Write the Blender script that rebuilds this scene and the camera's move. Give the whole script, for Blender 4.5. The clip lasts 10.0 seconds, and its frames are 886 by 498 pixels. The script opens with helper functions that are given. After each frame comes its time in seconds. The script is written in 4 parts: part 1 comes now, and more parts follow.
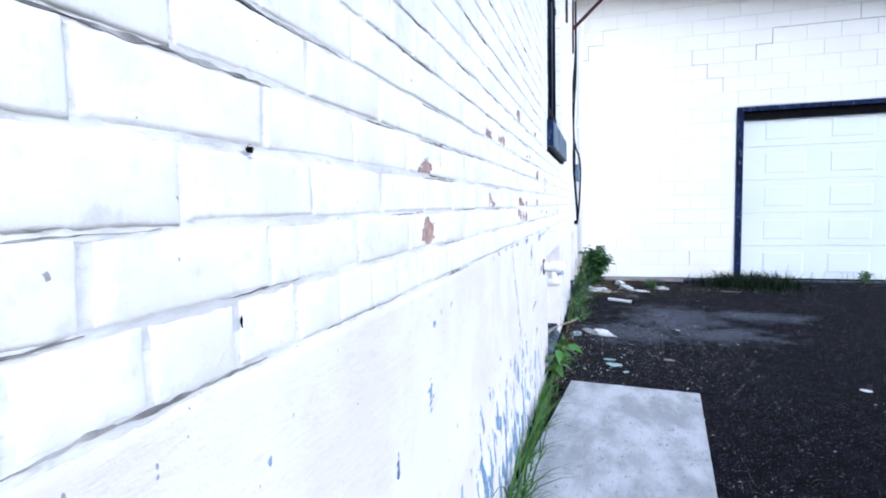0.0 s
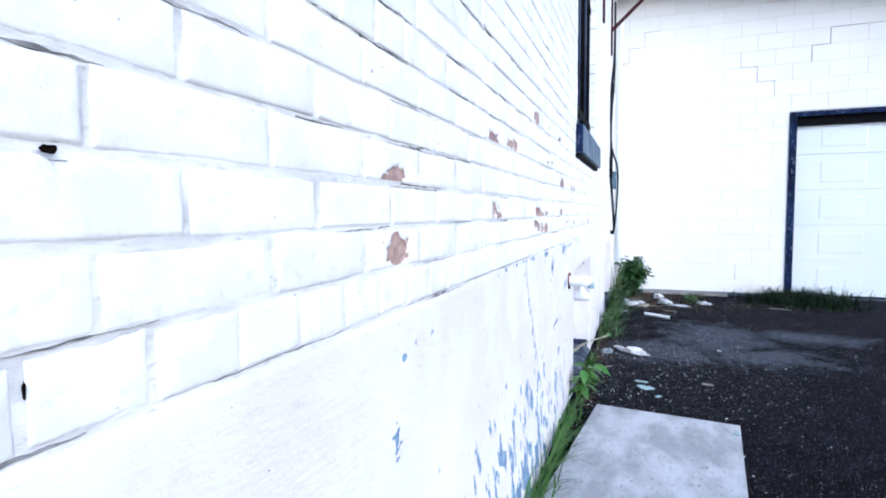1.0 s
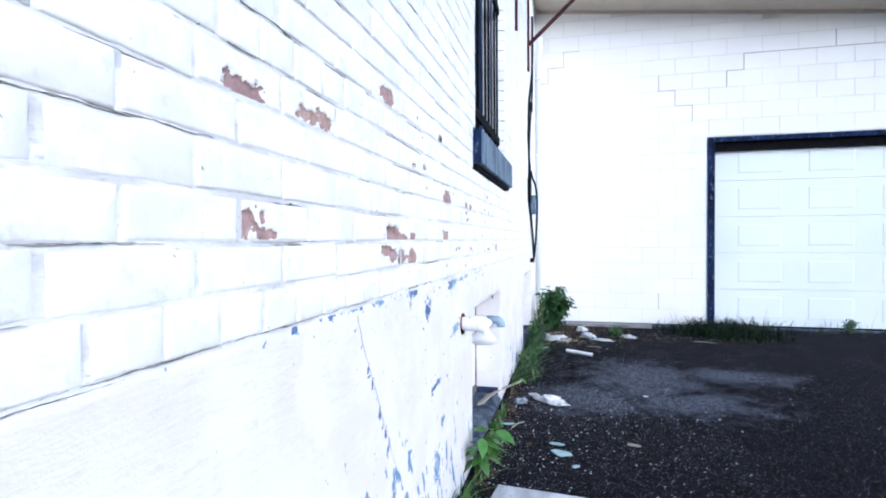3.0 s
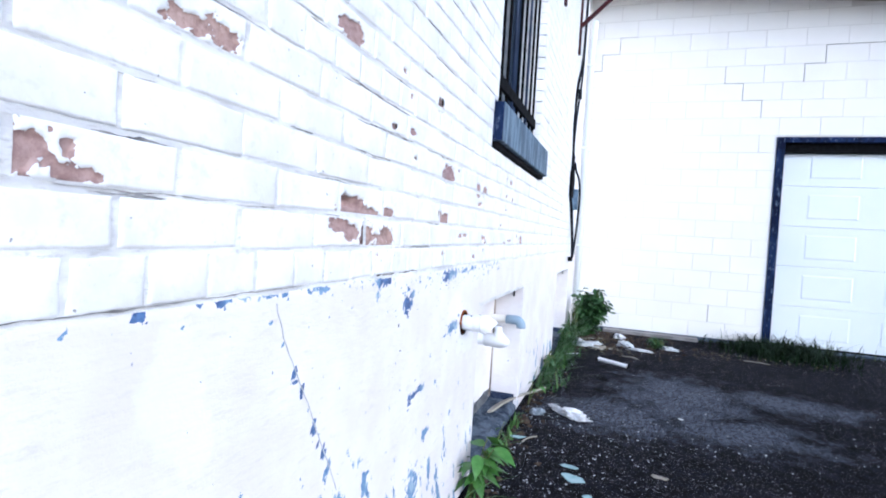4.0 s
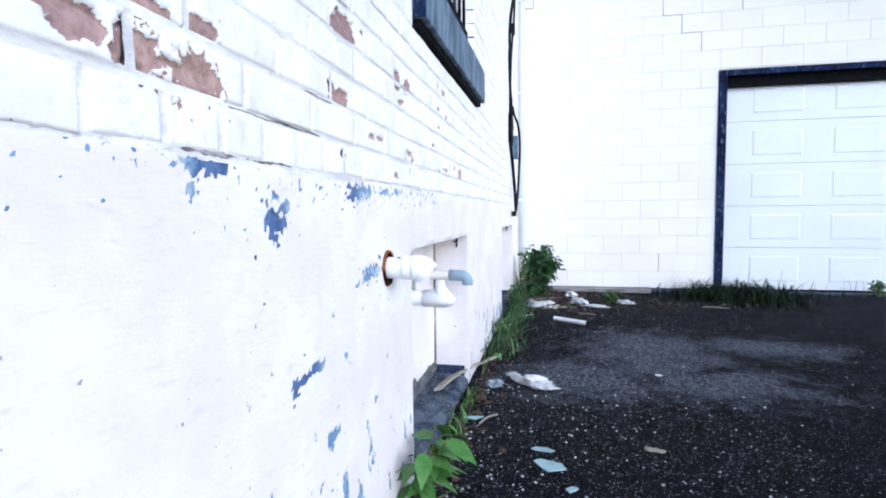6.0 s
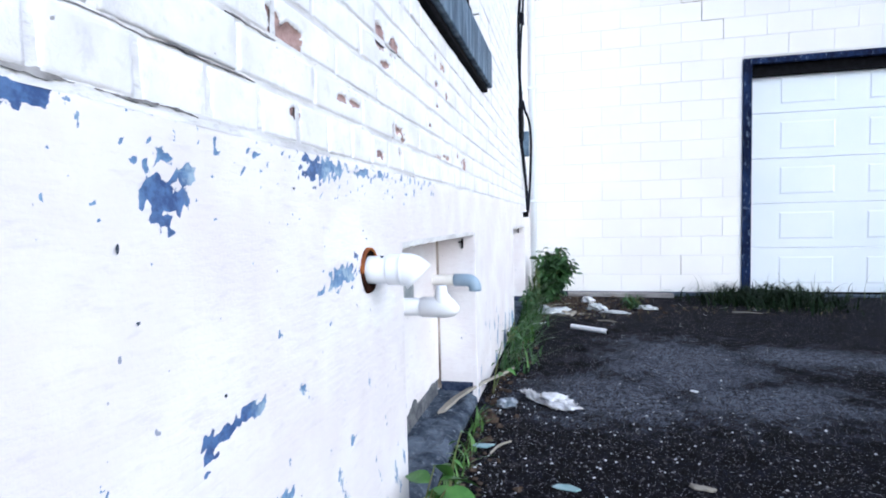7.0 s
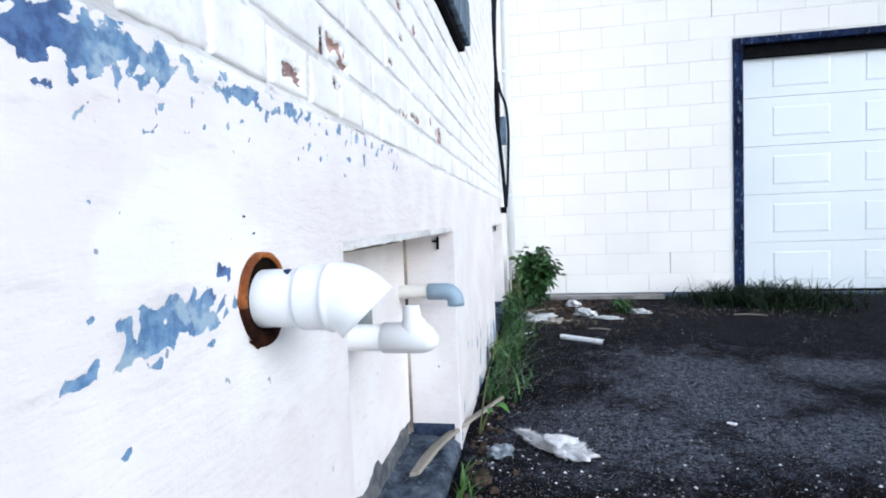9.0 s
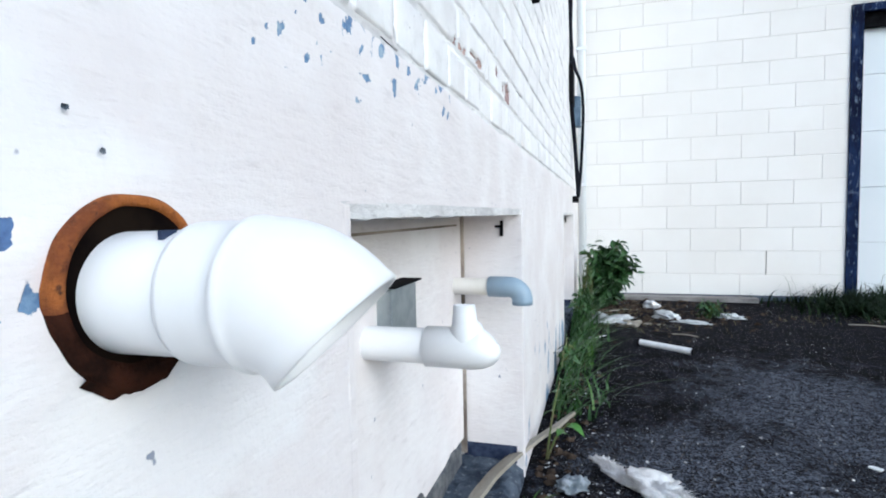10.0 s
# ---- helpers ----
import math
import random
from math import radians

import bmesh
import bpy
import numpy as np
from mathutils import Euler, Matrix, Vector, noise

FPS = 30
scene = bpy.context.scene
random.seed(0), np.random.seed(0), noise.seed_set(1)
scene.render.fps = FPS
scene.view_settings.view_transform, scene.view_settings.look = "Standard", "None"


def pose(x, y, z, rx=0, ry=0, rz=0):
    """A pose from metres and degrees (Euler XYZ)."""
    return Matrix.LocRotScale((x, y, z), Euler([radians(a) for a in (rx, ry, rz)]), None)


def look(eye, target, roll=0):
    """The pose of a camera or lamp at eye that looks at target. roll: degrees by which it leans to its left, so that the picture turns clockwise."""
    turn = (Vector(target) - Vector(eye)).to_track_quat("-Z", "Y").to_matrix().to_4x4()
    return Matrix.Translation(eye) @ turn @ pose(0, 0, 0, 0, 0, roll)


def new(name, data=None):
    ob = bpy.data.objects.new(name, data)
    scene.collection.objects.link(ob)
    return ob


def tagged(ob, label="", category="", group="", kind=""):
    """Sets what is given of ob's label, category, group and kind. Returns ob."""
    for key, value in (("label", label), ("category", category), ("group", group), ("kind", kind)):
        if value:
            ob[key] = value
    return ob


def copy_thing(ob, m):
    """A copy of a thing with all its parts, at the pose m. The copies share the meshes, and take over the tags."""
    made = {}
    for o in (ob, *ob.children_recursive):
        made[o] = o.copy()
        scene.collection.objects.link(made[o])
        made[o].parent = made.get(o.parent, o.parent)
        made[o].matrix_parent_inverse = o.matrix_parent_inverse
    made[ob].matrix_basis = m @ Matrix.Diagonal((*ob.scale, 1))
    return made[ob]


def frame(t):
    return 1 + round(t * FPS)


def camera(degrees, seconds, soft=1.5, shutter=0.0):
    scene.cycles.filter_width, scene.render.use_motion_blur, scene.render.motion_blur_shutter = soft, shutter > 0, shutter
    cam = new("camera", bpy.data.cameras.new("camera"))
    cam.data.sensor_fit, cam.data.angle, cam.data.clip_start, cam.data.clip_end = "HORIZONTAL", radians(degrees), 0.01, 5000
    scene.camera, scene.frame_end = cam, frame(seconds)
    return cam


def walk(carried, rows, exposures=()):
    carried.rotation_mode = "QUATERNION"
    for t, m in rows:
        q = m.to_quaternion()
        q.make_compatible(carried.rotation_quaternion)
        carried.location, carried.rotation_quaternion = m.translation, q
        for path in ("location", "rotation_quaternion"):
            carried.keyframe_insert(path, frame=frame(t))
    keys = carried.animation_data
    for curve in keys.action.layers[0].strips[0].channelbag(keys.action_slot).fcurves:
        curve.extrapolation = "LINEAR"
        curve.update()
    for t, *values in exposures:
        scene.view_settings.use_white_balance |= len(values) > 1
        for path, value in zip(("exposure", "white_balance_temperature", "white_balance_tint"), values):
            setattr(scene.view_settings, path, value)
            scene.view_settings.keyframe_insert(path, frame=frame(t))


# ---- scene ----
cam = camera(79.4, 10.0, soft=1.9)
PATH = [
    (0, (0.341, 0.837, 1.111), (-0.226, 2.748, 0.953), -1.3),
    (0.5, (0.38, 0.954, 1.111), (-0.317, 2.825, 1.008), -0.3),
    (1, (0.405, 1.038, 1.124), (-0.3, 2.905, 0.989), -0.5),
    (1.5, (0.42, 1.12, 1.125), (-0.238, 3.001, 0.95), -1.7),
    (2, (0.43, 1.281, 1.101), (-0.176, 3.167, 0.826), -2.6),
    (2.5, (0.47, 1.514, 1.103), (-0.058, 3.439, 0.971), -1.5),
    (2.7, (0.467, 1.641, 1.112), (-0.004, 3.584, 1.1), -0.3),
    (3.8, (0.58, 2.094, 1.069), (0.022, 4.009, 0.932), 1.9),
    (4, (0.581, 2.154, 1.075), (-0.062, 4.047, 1.012), 3.4),
    (4.5, (0.544, 2.327, 1.046), (-0.196, 4.175, 0.855), -1.8),
    (5, (0.49, 2.5, 0.989), (-0.06, 4.416, 0.834), -2.4),
    (5.5, (0.469, 2.637, 0.923), (0.056, 4.592, 0.845), -0.7),
    (5.7, (0.463, 2.693, 0.902), (0.046, 4.644, 0.763), -0.6),
    (6.8, (0.422, 3.032, 0.831), (-0.008, 4.983, 0.725), -0.5),
    (7, (0.418, 3.093, 0.83), (-0.043, 5.036, 0.722), -1.3),
    (7.5, (0.406, 3.215, 0.818), (0.021, 5.174, 0.701), -0.9),
    (8, (0.369, 3.341, 0.813), (0.031, 5.299, 0.583), -0.9),
    (8.5, (0.325, 3.503, 0.806), (0.042, 5.478, 0.673), -1.7),
    (9, (0.28, 3.653, 0.801), (-0.063, 5.62, 0.693), -2.2),
    (9.5, (0.251, 3.8, 0.783), (-0.229, 5.732, 0.587), -2.1),
    (10, (0.224, 3.952, 0.762), (-0.351, 5.864, 0.638), -1.2),
]
walk(cam, [(t, look(eye, target, roll)) for t, eye, target, roll in PATH], exposures=[(0, 0.72, 4930, 10), (2.5, 0.72, 4930, 10), (5.5, 0.64, 4980, 11), (7.5, 0.60, 5080, 9), (9, 0.54, 5180, 7), (10, 0.42, 5220, 4.5)])

# ---- light: bright overcast daylight, soft sun over the open side of the yard ----
world = bpy.data.worlds.new("world")
scene.world = world
world.use_nodes = True
wn, wl = world.node_tree.nodes, world.node_tree.links
sky = wn.new("ShaderNodeTexSky")
sky.sky_type, sky.sun_disc = "NISHITA", False
sky.sun_elevation, sky.sun_rotation = radians(24), radians(120)
sky.air_density, sky.dust_density, sky.ozone_density = 1.0, 2.5, 1.0
wl.new(sky.outputs[0], wn["Background"].inputs[0])
wn["Background"].inputs[1].default_value = 0.12
sun = new("sun", bpy.data.lights.new("sun", "SUN"))
sun.data.energy, sun.data.angle, sun.data.color = 1.6, radians(50), (1.0, 0.96, 0.9)
sun.matrix_world = look((6.0, -5.0, 3.4), (0, 0, 0))


# ---- materials ----
class Nodes:
    """A small builder for node materials."""

    def __init__(self, name):
        self.mat = bpy.data.materials.new(name)
        self.mat.use_nodes = True
        self.n, self.l = self.mat.node_tree.nodes, self.mat.node_tree.links
        self.b = self.n["Principled BSDF"]
        self.geo = self.n.new("ShaderNodeNewGeometry")
        self.obj = self.n.new("ShaderNodeObjectInfo")

    def put(self, value, socket):
        if isinstance(value, bpy.types.NodeSocket):
            self.l.new(value, socket)
        elif isinstance(value, tuple) and len(value) == 3 and socket.type == "RGBA":
            socket.default_value = (*value, 1)
        else:
            socket.default_value = value

    def noise(self, scale, detail=4.0, rough=0.55, stretch=None, at=None):
        t = self.n.new("ShaderNodeTexNoise")
        t.inputs["Scale"].default_value, t.inputs["Detail"].default_value, t.inputs["Roughness"].default_value = scale, detail, rough
        p = at or self.geo.outputs["Position"]
        if stretch:
            v = self.n.new("ShaderNodeVectorMath")
            v.operation = "MULTIPLY"
            self.l.new(p, v.inputs[0])
            v.inputs[1].default_value = stretch
            p = v.outputs[0]
        self.l.new(p, t.inputs["Vector"])
        return t.outputs["Fac"]

    def ramp(self, fac, lo, hi):
        r = self.n.new("ShaderNodeMapRange")
        r.interpolation_type = "SMOOTHSTEP"
        self.put(fac, r.inputs["Value"])
        r.inputs["From Min"].default_value, r.inputs["From Max"].default_value = lo, hi
        return r.outputs[0]

    def math(self, op, a, b=0.0):
        m = self.n.new("ShaderNodeMath")
        m.operation = op
        self.put(a, m.inputs[0])
        self.put(b, m.inputs[1])
        return m.outputs[0]

    def mix(self, fac, a, b):
        m = self.n.new("ShaderNodeMix")
        m.data_type = "RGBA"
        self.put(fac, m.inputs[0])
        self.put(a, m.inputs[6])
        self.put(b, m.inputs[7])
        return m.outputs[2]

    def attr(self, name):
        a = self.n.new("ShaderNodeAttribute")
        a.attribute_name = name
        return a.outputs["Fac"]

    def done(self, color, rough=0.8, height=None, strength=0.3, distance=0.01, metal=0.0, gloss=None):
        self.b.inputs["Specular IOR Level"].default_value = gloss if gloss is not None else (0.12 if isinstance(rough, float) and rough > 0.55 else 0.4)
        self.put(color, self.b.inputs["Base Color"])
        self.put(rough, self.b.inputs["Roughness"])
        self.b.inputs["Metallic"].default_value = metal
        if height is not None:
            bump = self.n.new("ShaderNodeBump")
            bump.inputs["Strength"].default_value, bump.inputs["Distance"].default_value = strength, distance
            self.l.new(height, bump.inputs["Height"])
            self.l.new(bump.outputs[0], self.b.inputs["Normal"])
        return self.mat


def plain(name, a, b, scale=8.0, rough=0.7, fine=90.0, strength=0.25, distance=0.004, metal=0.0, stretch=None, c=None, per="object", vary=0.14, gloss=None):
    """Two tones by a coarse noise, a third by a fine one, a shift from piece to piece, and fine relief."""
    k = Nodes(name)
    big = k.ramp(k.noise(scale, 5, 0.6, stretch), 0.35, 0.68)
    small = k.noise(fine, 6, 0.65, stretch)
    col = k.mix(big, a, b)
    if c:
        col = k.mix(k.ramp(small, 0.55, 0.72), col, c)
    rnd = k.obj.outputs["Random"] if per == "object" else k.geo.outputs["Random Per Island"]
    tone = k.math("MULTIPLY_ADD", rnd, vary)
    tone.node.inputs[2].default_value = 1 - vary / 2
    m = k.n.new("ShaderNodeVectorMath")
    m.operation = "SCALE"
    k.l.new(col, m.inputs[0])
    k.l.new(tone, m.inputs["Scale"])
    return k.done(m.outputs[0], rough, small, strength, distance, metal, gloss)


def painted_brick():
    k = Nodes("white_painted_brick")
    coarse, fine = k.noise(7, 5, 0.6), k.noise(160, 5, 0.6)
    mid = k.noise(38, 5, 0.62)
    white = k.mix(k.ramp(coarse, 0.35, 0.7), (0.80, 0.80, 0.80), (0.67, 0.66, 0.66))
    white = k.mix(k.math("MULTIPLY", k.ramp(mid, 0.55, 0.70), 0.25), white, (0.42, 0.41, 0.405))
    white = k.mix(k.math("MULTIPLY", k.ramp(k.noise(15, 6, 0.7), 0.56, 0.68), 0.32), white, (0.46, 0.45, 0.44))
    red = k.mix(k.ramp(k.noise(55, 6, 0.7), 0.35, 0.65), (0.27, 0.170, 0.148), (0.43, 0.305, 0.265))
    red = k.mix(k.math("MULTIPLY", k.obj.outputs["Random"], 0.55), red, (0.20, 0.115, 0.135))
    edge = k.math("ADD", k.attr("peel"), k.math("MULTIPLY", k.math("SUBTRACT", k.noise(240, 4, 0.6), 0.5), 0.4))
    mask = k.ramp(edge, 0.47, 0.53)
    specks = k.ramp(k.noise(62, 3, 0.5), 0.725, 0.745)
    col = k.mix(k.math("MULTIPLY", specks, 0.85), white, (0.20, 0.19, 0.2))
    col = k.mix(mask, col, red)
    h = k.math("SUBTRACT", k.math("ADD", k.math("MULTIPLY", mid, 0.6), k.math("MULTIPLY", fine, 0.25)), k.math("MULTIPLY", mask, 0.5))
    return k.done(col, 0.5, h, 0.6, 0.007, gloss=0.5)


def painted_render():
    k = Nodes("white_painted_render")
    coarse, mid, fine = k.noise(3.5, 5, 0.6), k.noise(28, 6, 0.6, (1, 0.6, 2.2)), k.noise(190, 5, 0.6)
    white = k.mix(k.ramp(coarse, 0.35, 0.7), (0.665, 0.625, 0.62), (0.755, 0.735, 0.735))
    white = k.mix(k.math("MULTIPLY", k.ramp(mid, 0.56, 0.72), 0.4), white, (0.52, 0.485, 0.48))
    white = k.mix(k.math("MULTIPLY", k.attr("fresh"), 0.45), white, (0.80, 0.815, 0.82))
    grain = k.ramp(k.noise(60, 5, 0.65), 0.38, 0.62)
    blue = k.mix(grain, (0.085, 0.165, 0.31), (0.18, 0.29, 0.44))
    blue = k.mix(k.ramp(k.noise(21, 5, 0.6), 0.52, 0.60), blue, (0.29, 0.38, 0.47))
    blue = k.mix(k.attr("older"), blue, k.mix(grain, (0.034, 0.066, 0.175), (0.085, 0.155, 0.32)))
    edge = k.math("ADD", k.attr("peel"), k.math("MULTIPLY", k.math("SUBTRACT", k.noise(150, 4, 0.65), 0.5), 0.8))
    mask = k.ramp(edge, 0.48, 0.52)
    pits = k.ramp(k.noise(52, 2, 0.5, (1, 1, 0.8)), 0.735, 0.755)
    col = k.mix(k.math("MULTIPLY", pits, 0.8), white, (0.14, 0.17, 0.25))
    col = k.mix(mask, col, blue)
    h = k.math("SUBTRACT", k.math("ADD", k.math("MULTIPLY", mid, 0.8), k.math("MULTIPLY", fine, 0.2)), k.math("MULTIPLY", mask, 0.35))
    return k.done(col, 0.5, h, 0.5, 0.007, gloss=0.5)


def asphalt():
    k = Nodes("worn_asphalt")
    worn = k.ramp(k.math("ADD", k.attr("worn"), k.math("MULTIPLY", k.math("SUBTRACT", k.noise(4.5, 8, 0.78), 0.5), 1.5)), 0.33, 0.86)
    dust, grit, fine = k.noise(9, 6, 0.7), k.noise(130, 5, 0.75), k.noise(330, 4, 0.7)
    col = k.mix(k.ramp(dust, 0.36, 0.66), (0.0030, 0.0030, 0.0052), (0.017, 0.0175, 0.031))
    col = k.mix(k.math("MULTIPLY", worn, 0.92), col, (0.27, 0.30, 0.385))
    col = k.mix(k.math("MULTIPLY", k.ramp(k.noise(34, 7, 0.75), 0.46, 0.60), 0.75), col, (0.006, 0.0055, 0.008))
    col = k.mix(k.ramp(grit, 0.40, 0.60), (0.005, 0.0045, 0.006), col)
    col = k.mix(k.math("MULTIPLY", k.ramp(fine, 0.56, 0.66), 0.5), col, (0.085, 0.08, 0.092))
    col = k.mix(k.ramp(k.noise(150, 3, 0.6), 0.645, 0.68), col, (0.42, 0.415, 0.44))
    h = k.math("ADD", fine, k.math("MULTIPLY", grit, 2.0))
    return k.done(col, 0.92, h, 1.0, 0.014, gloss=0.06)


PAINT, RENDER, ASPHALT = painted_brick(), painted_render(), asphalt()
MORTAR = plain("painted_mortar", (0.76, 0.755, 0.75), (0.50, 0.495, 0.50), 9, 0.5, 60, 0.6, 0.006, stretch=(1, 0.5, 1.6), c=(0.42, 0.41, 0.41))
BLOCK = plain("cream_painted_block", (0.85, 0.83, 0.80), (0.82, 0.795, 0.76), 1.6, 0.75, 140, 0.4, 0.003, vary=0.03)
JOINT = plain("painted_block_joint", (0.62, 0.59, 0.55), (0.83, 0.805, 0.77), 1.3, 0.85, 120, 0.4, 0.003)
CRACK = plain("open_joint_dirt", (0.12, 0.10, 0.085), (0.42, 0.37, 0.32), 5, 0.9)
# one dark tone for dirt and shadow lines in the brick joints
GAP_SHADE = plain("joint_dirt_and_shade", (0.12, 0.115, 0.115), (0.40, 0.39, 0.385), 14, 0.95)
DOOR = plain("white_door_steel", (0.78, 0.81, 0.83), (0.74, 0.78, 0.80), 1.2, 0.35, 300, 0.06, 0.001, vary=0.015)
NAVY = plain("weathered_navy_timber", (0.005, 0.008, 0.026), (0.014, 0.026, 0.075), 16, 0.75, 38, 0.5, 0.004, stretch=(1, 1, 0.35), c=(0.15, 0.19, 0.27), gloss=0.06)
SILL = plain("blue_grey_painted_stone", (0.050, 0.080, 0.125), (0.17, 0.235, 0.31), 9, 0.6, 60, 0.35, 0.004, stretch=(1, 2.5, 0.5), c=(0.045, 0.07, 0.12))
# black steel; also the painted shadow in the recess over the garage door
DARK = plain("black_steel_and_shade", (0.004, 0.004, 0.005), (0.010, 0.010, 0.012), 20, 0.8, 120, 0.2, 0.002, gloss=0.03)
RUSTED = plain("dark_red_steel", (0.055, 0.012, 0.015), (0.025, 0.010, 0.012), 18, 0.6, 120, 0.4, 0.002, c=(0.13, 0.04, 0.02))
FRAME = plain("blue_window_frame", (0.018, 0.030, 0.065), (0.035, 0.055, 0.11), 10, 0.45, 90, 0.15, 0.002)
CABLE = plain("black_cable", (0.006, 0.007, 0.010), (0.012, 0.013, 0.02), 20, 0.7, 150, 0.1, 0.001, gloss=0.05)
PVC = plain("white_pvc", (0.80, 0.81, 0.82), (0.76, 0.77, 0.78), 9, 0.32, 200, 0.05, 0.001)
PVC_OLD = plain("yellowed_pvc", (0.66, 0.64, 0.58), (0.72, 0.70, 0.66), 12, 0.4, 160, 0.08, 0.001)
PVC_GREY = plain("grey_pvc", (0.24, 0.32, 0.40), (0.28, 0.36, 0.44), 12, 0.4, 160, 0.08, 0.001)
RUST = plain("rust", (0.33, 0.115, 0.028), (0.14, 0.045, 0.018), 45, 0.9, 170, 0.8, 0.004, c=(0.05, 0.022, 0.015))
BURNT = plain("blackened_rust", (0.038, 0.015, 0.009), (0.010, 0.006, 0.005), 40, 0.95, 150, 0.9, 0.004, gloss=0.02)
# near-black tone that carries the shade inside holes and gaps
HOLE = plain("cavity_shade", (0.004, 0.003, 0.003), (0.010, 0.007, 0.005), 30, 0.98, gloss=0.0)
ZINC = plain("galvanised_steel", (0.30, 0.34, 0.36), (0.40, 0.44, 0.45), 25, 0.4, 140, 0.1, 0.001, metal=0.6)
LEDGE = plain("damp_blue_concrete", (0.030, 0.040, 0.060), (0.115, 0.138, 0.175), 13, 0.9, 60, 0.9, 0.011, c=(0.22, 0.24, 0.27))
BAND = plain("bare_grey_render", (0.055, 0.060, 0.070), (0.15, 0.152, 0.155), 18, 0.9, 110, 0.6, 0.004)
BOARD = plain("weathered_grey_board", (0.31, 0.315, 0.325), (0.50, 0.51, 0.53), 4.5, 0.8, 40, 0.4, 0.003, stretch=(1.6, 0.7, 1), c=(0.22, 0.215, 0.215))
WOOD = plain("weathered_wood", (0.22, 0.20, 0.165), (0.33, 0.305, 0.26), 14, 0.85, 120, 0.5, 0.003, stretch=(1, 0.3, 1), c=(0.2, 0.17, 0.13))
FOAM = plain("white_plastic_tube", (0.75, 0.76, 0.77), (0.62, 0.63, 0.65), 20, 0.5, 140, 0.2, 0.002)
WOOL = plain("dirty_white_fibre", (0.86, 0.86, 0.87), (0.62, 0.61, 0.62), 38, 0.95, 140, 0.9, 0.01, c=(0.84, 0.83, 0.83))
FILM = plain("grey_plastic_sheet", (0.44, 0.46, 0.48), (0.58, 0.60, 0.61), 15, 0.35, 110, 0.4, 0.004)
TEAL = plain("teal_glass_scrap", (0.20, 0.33, 0.35), (0.30, 0.42, 0.44), 18, 0.3, 110, 0.2, 0.002)
SOFFIT = plain("beige_soffit", (0.52, 0.46, 0.38), (0.46, 0.41, 0.34), 3, 0.7, 100, 0.1, 0.002)
FASCIA = plain("white_fascia", (0.76, 0.79, 0.81), (0.70, 0.73, 0.75), 3, 0.5, 100, 0.1, 0.002)
ROOF = plain("dark_roofing", (0.05, 0.055, 0.065), (0.08, 0.085, 0.095), 3, 0.8, 90, 0.5, 0.004)
GRASS = plain("grass", (0.040, 0.100, 0.016), (0.080, 0.165, 0.032), 9, 0.55, 60, 0.1, 0.001, per="island")
STRAW = plain("dry_grass", (0.30, 0.25, 0.15), (0.22, 0.19, 0.10), 9, 0.7, 60, 0.1, 0.001, per="island")
LEAF = plain("bright_green_leaf", (0.045, 0.125, 0.020), (0.075, 0.175, 0.034), 30, 0.45, 160, 0.25, 0.001)
BUSH = plain("weed_leaf", (0.018, 0.055, 0.012), (0.040, 0.098, 0.024), 14, 0.5, 120, 0.2, 0.001, per="island")
STAIN = plain("old_navy_paint", (0.018, 0.026, 0.055), (0.05, 0.065, 0.11), 30, 0.8)
# grass far darker than GRASS: the shade near the walls is in its colour
SHADE = plain("shaded_grass", (0.005, 0.012, 0.005), (0.012, 0.026, 0.009), 9, 0.7, 60, 0.1, 0.001, per="island")
PLANK = plain("old_grey_plank", (0.17, 0.16, 0.155), (0.32, 0.305, 0.295), 12, 0.85, 110, 0.5, 0.003, stretch=(0.3, 1, 1), c=(0.07, 0.06, 0.055))
STONE = plain("grey_stone", (0.13, 0.155, 0.18), (0.34, 0.37, 0.41), 30, 0.85, 140, 0.6, 0.004)
STEM = plain("green_stem", (0.09, 0.13, 0.04), (0.13, 0.12, 0.06), 20, 0.6)


def gravel_material():
    k = Nodes("gravel")
    r = k.geo.outputs["Random Per Island"]
    col = k.mix(k.ramp(r, 0.2, 0.95), (0.016, 0.015, 0.016), (0.095, 0.09, 0.095))
    col = k.mix(k.ramp(r, 0.88, 0.97), col, (0.66, 0.665, 0.68))
    return k.done(col, 0.85, k.noise(180, 4), 0.3, 0.002)


GRAVEL = gravel_material()
glass = Nodes("dark_window_glass")
GLASS = glass.done((0.02, 0.03, 0.045), 0.06)


# ---- building helpers ----
def mesh(name, verts, faces, material, smooth=False):
    me = bpy.data.meshes.new(name)
    me.from_pydata(verts, [], faces)
    me.materials.append(material)
    if smooth:
        me.polygons.foreach_set("use_smooth", [True] * len(me.polygons))
    me.update()
    return me


def child(ob, parent, label=""):
    ob.parent = parent
    return tagged(ob, label)


def part(name, bm, material, parent=None, label="", smooth=False):
    me = bpy.data.meshes.new(name)
    bmesh.ops.recalc_face_normals(bm, faces=bm.faces)
    bm.to_mesh(me)
    bm.free()
    me.materials.append(material)
    if smooth:
        me.polygons.foreach_set("use_smooth", [True] * len(me.polygons))
    ob = new(name, me)
    if parent:
        ob.parent = parent
    return tagged(ob, label)


def thing(name, label, category, at=(0, 0, 0), group="", kind=""):
    ob = new(name)
    ob.location = at
    return tagged(ob, label, category, group, kind)


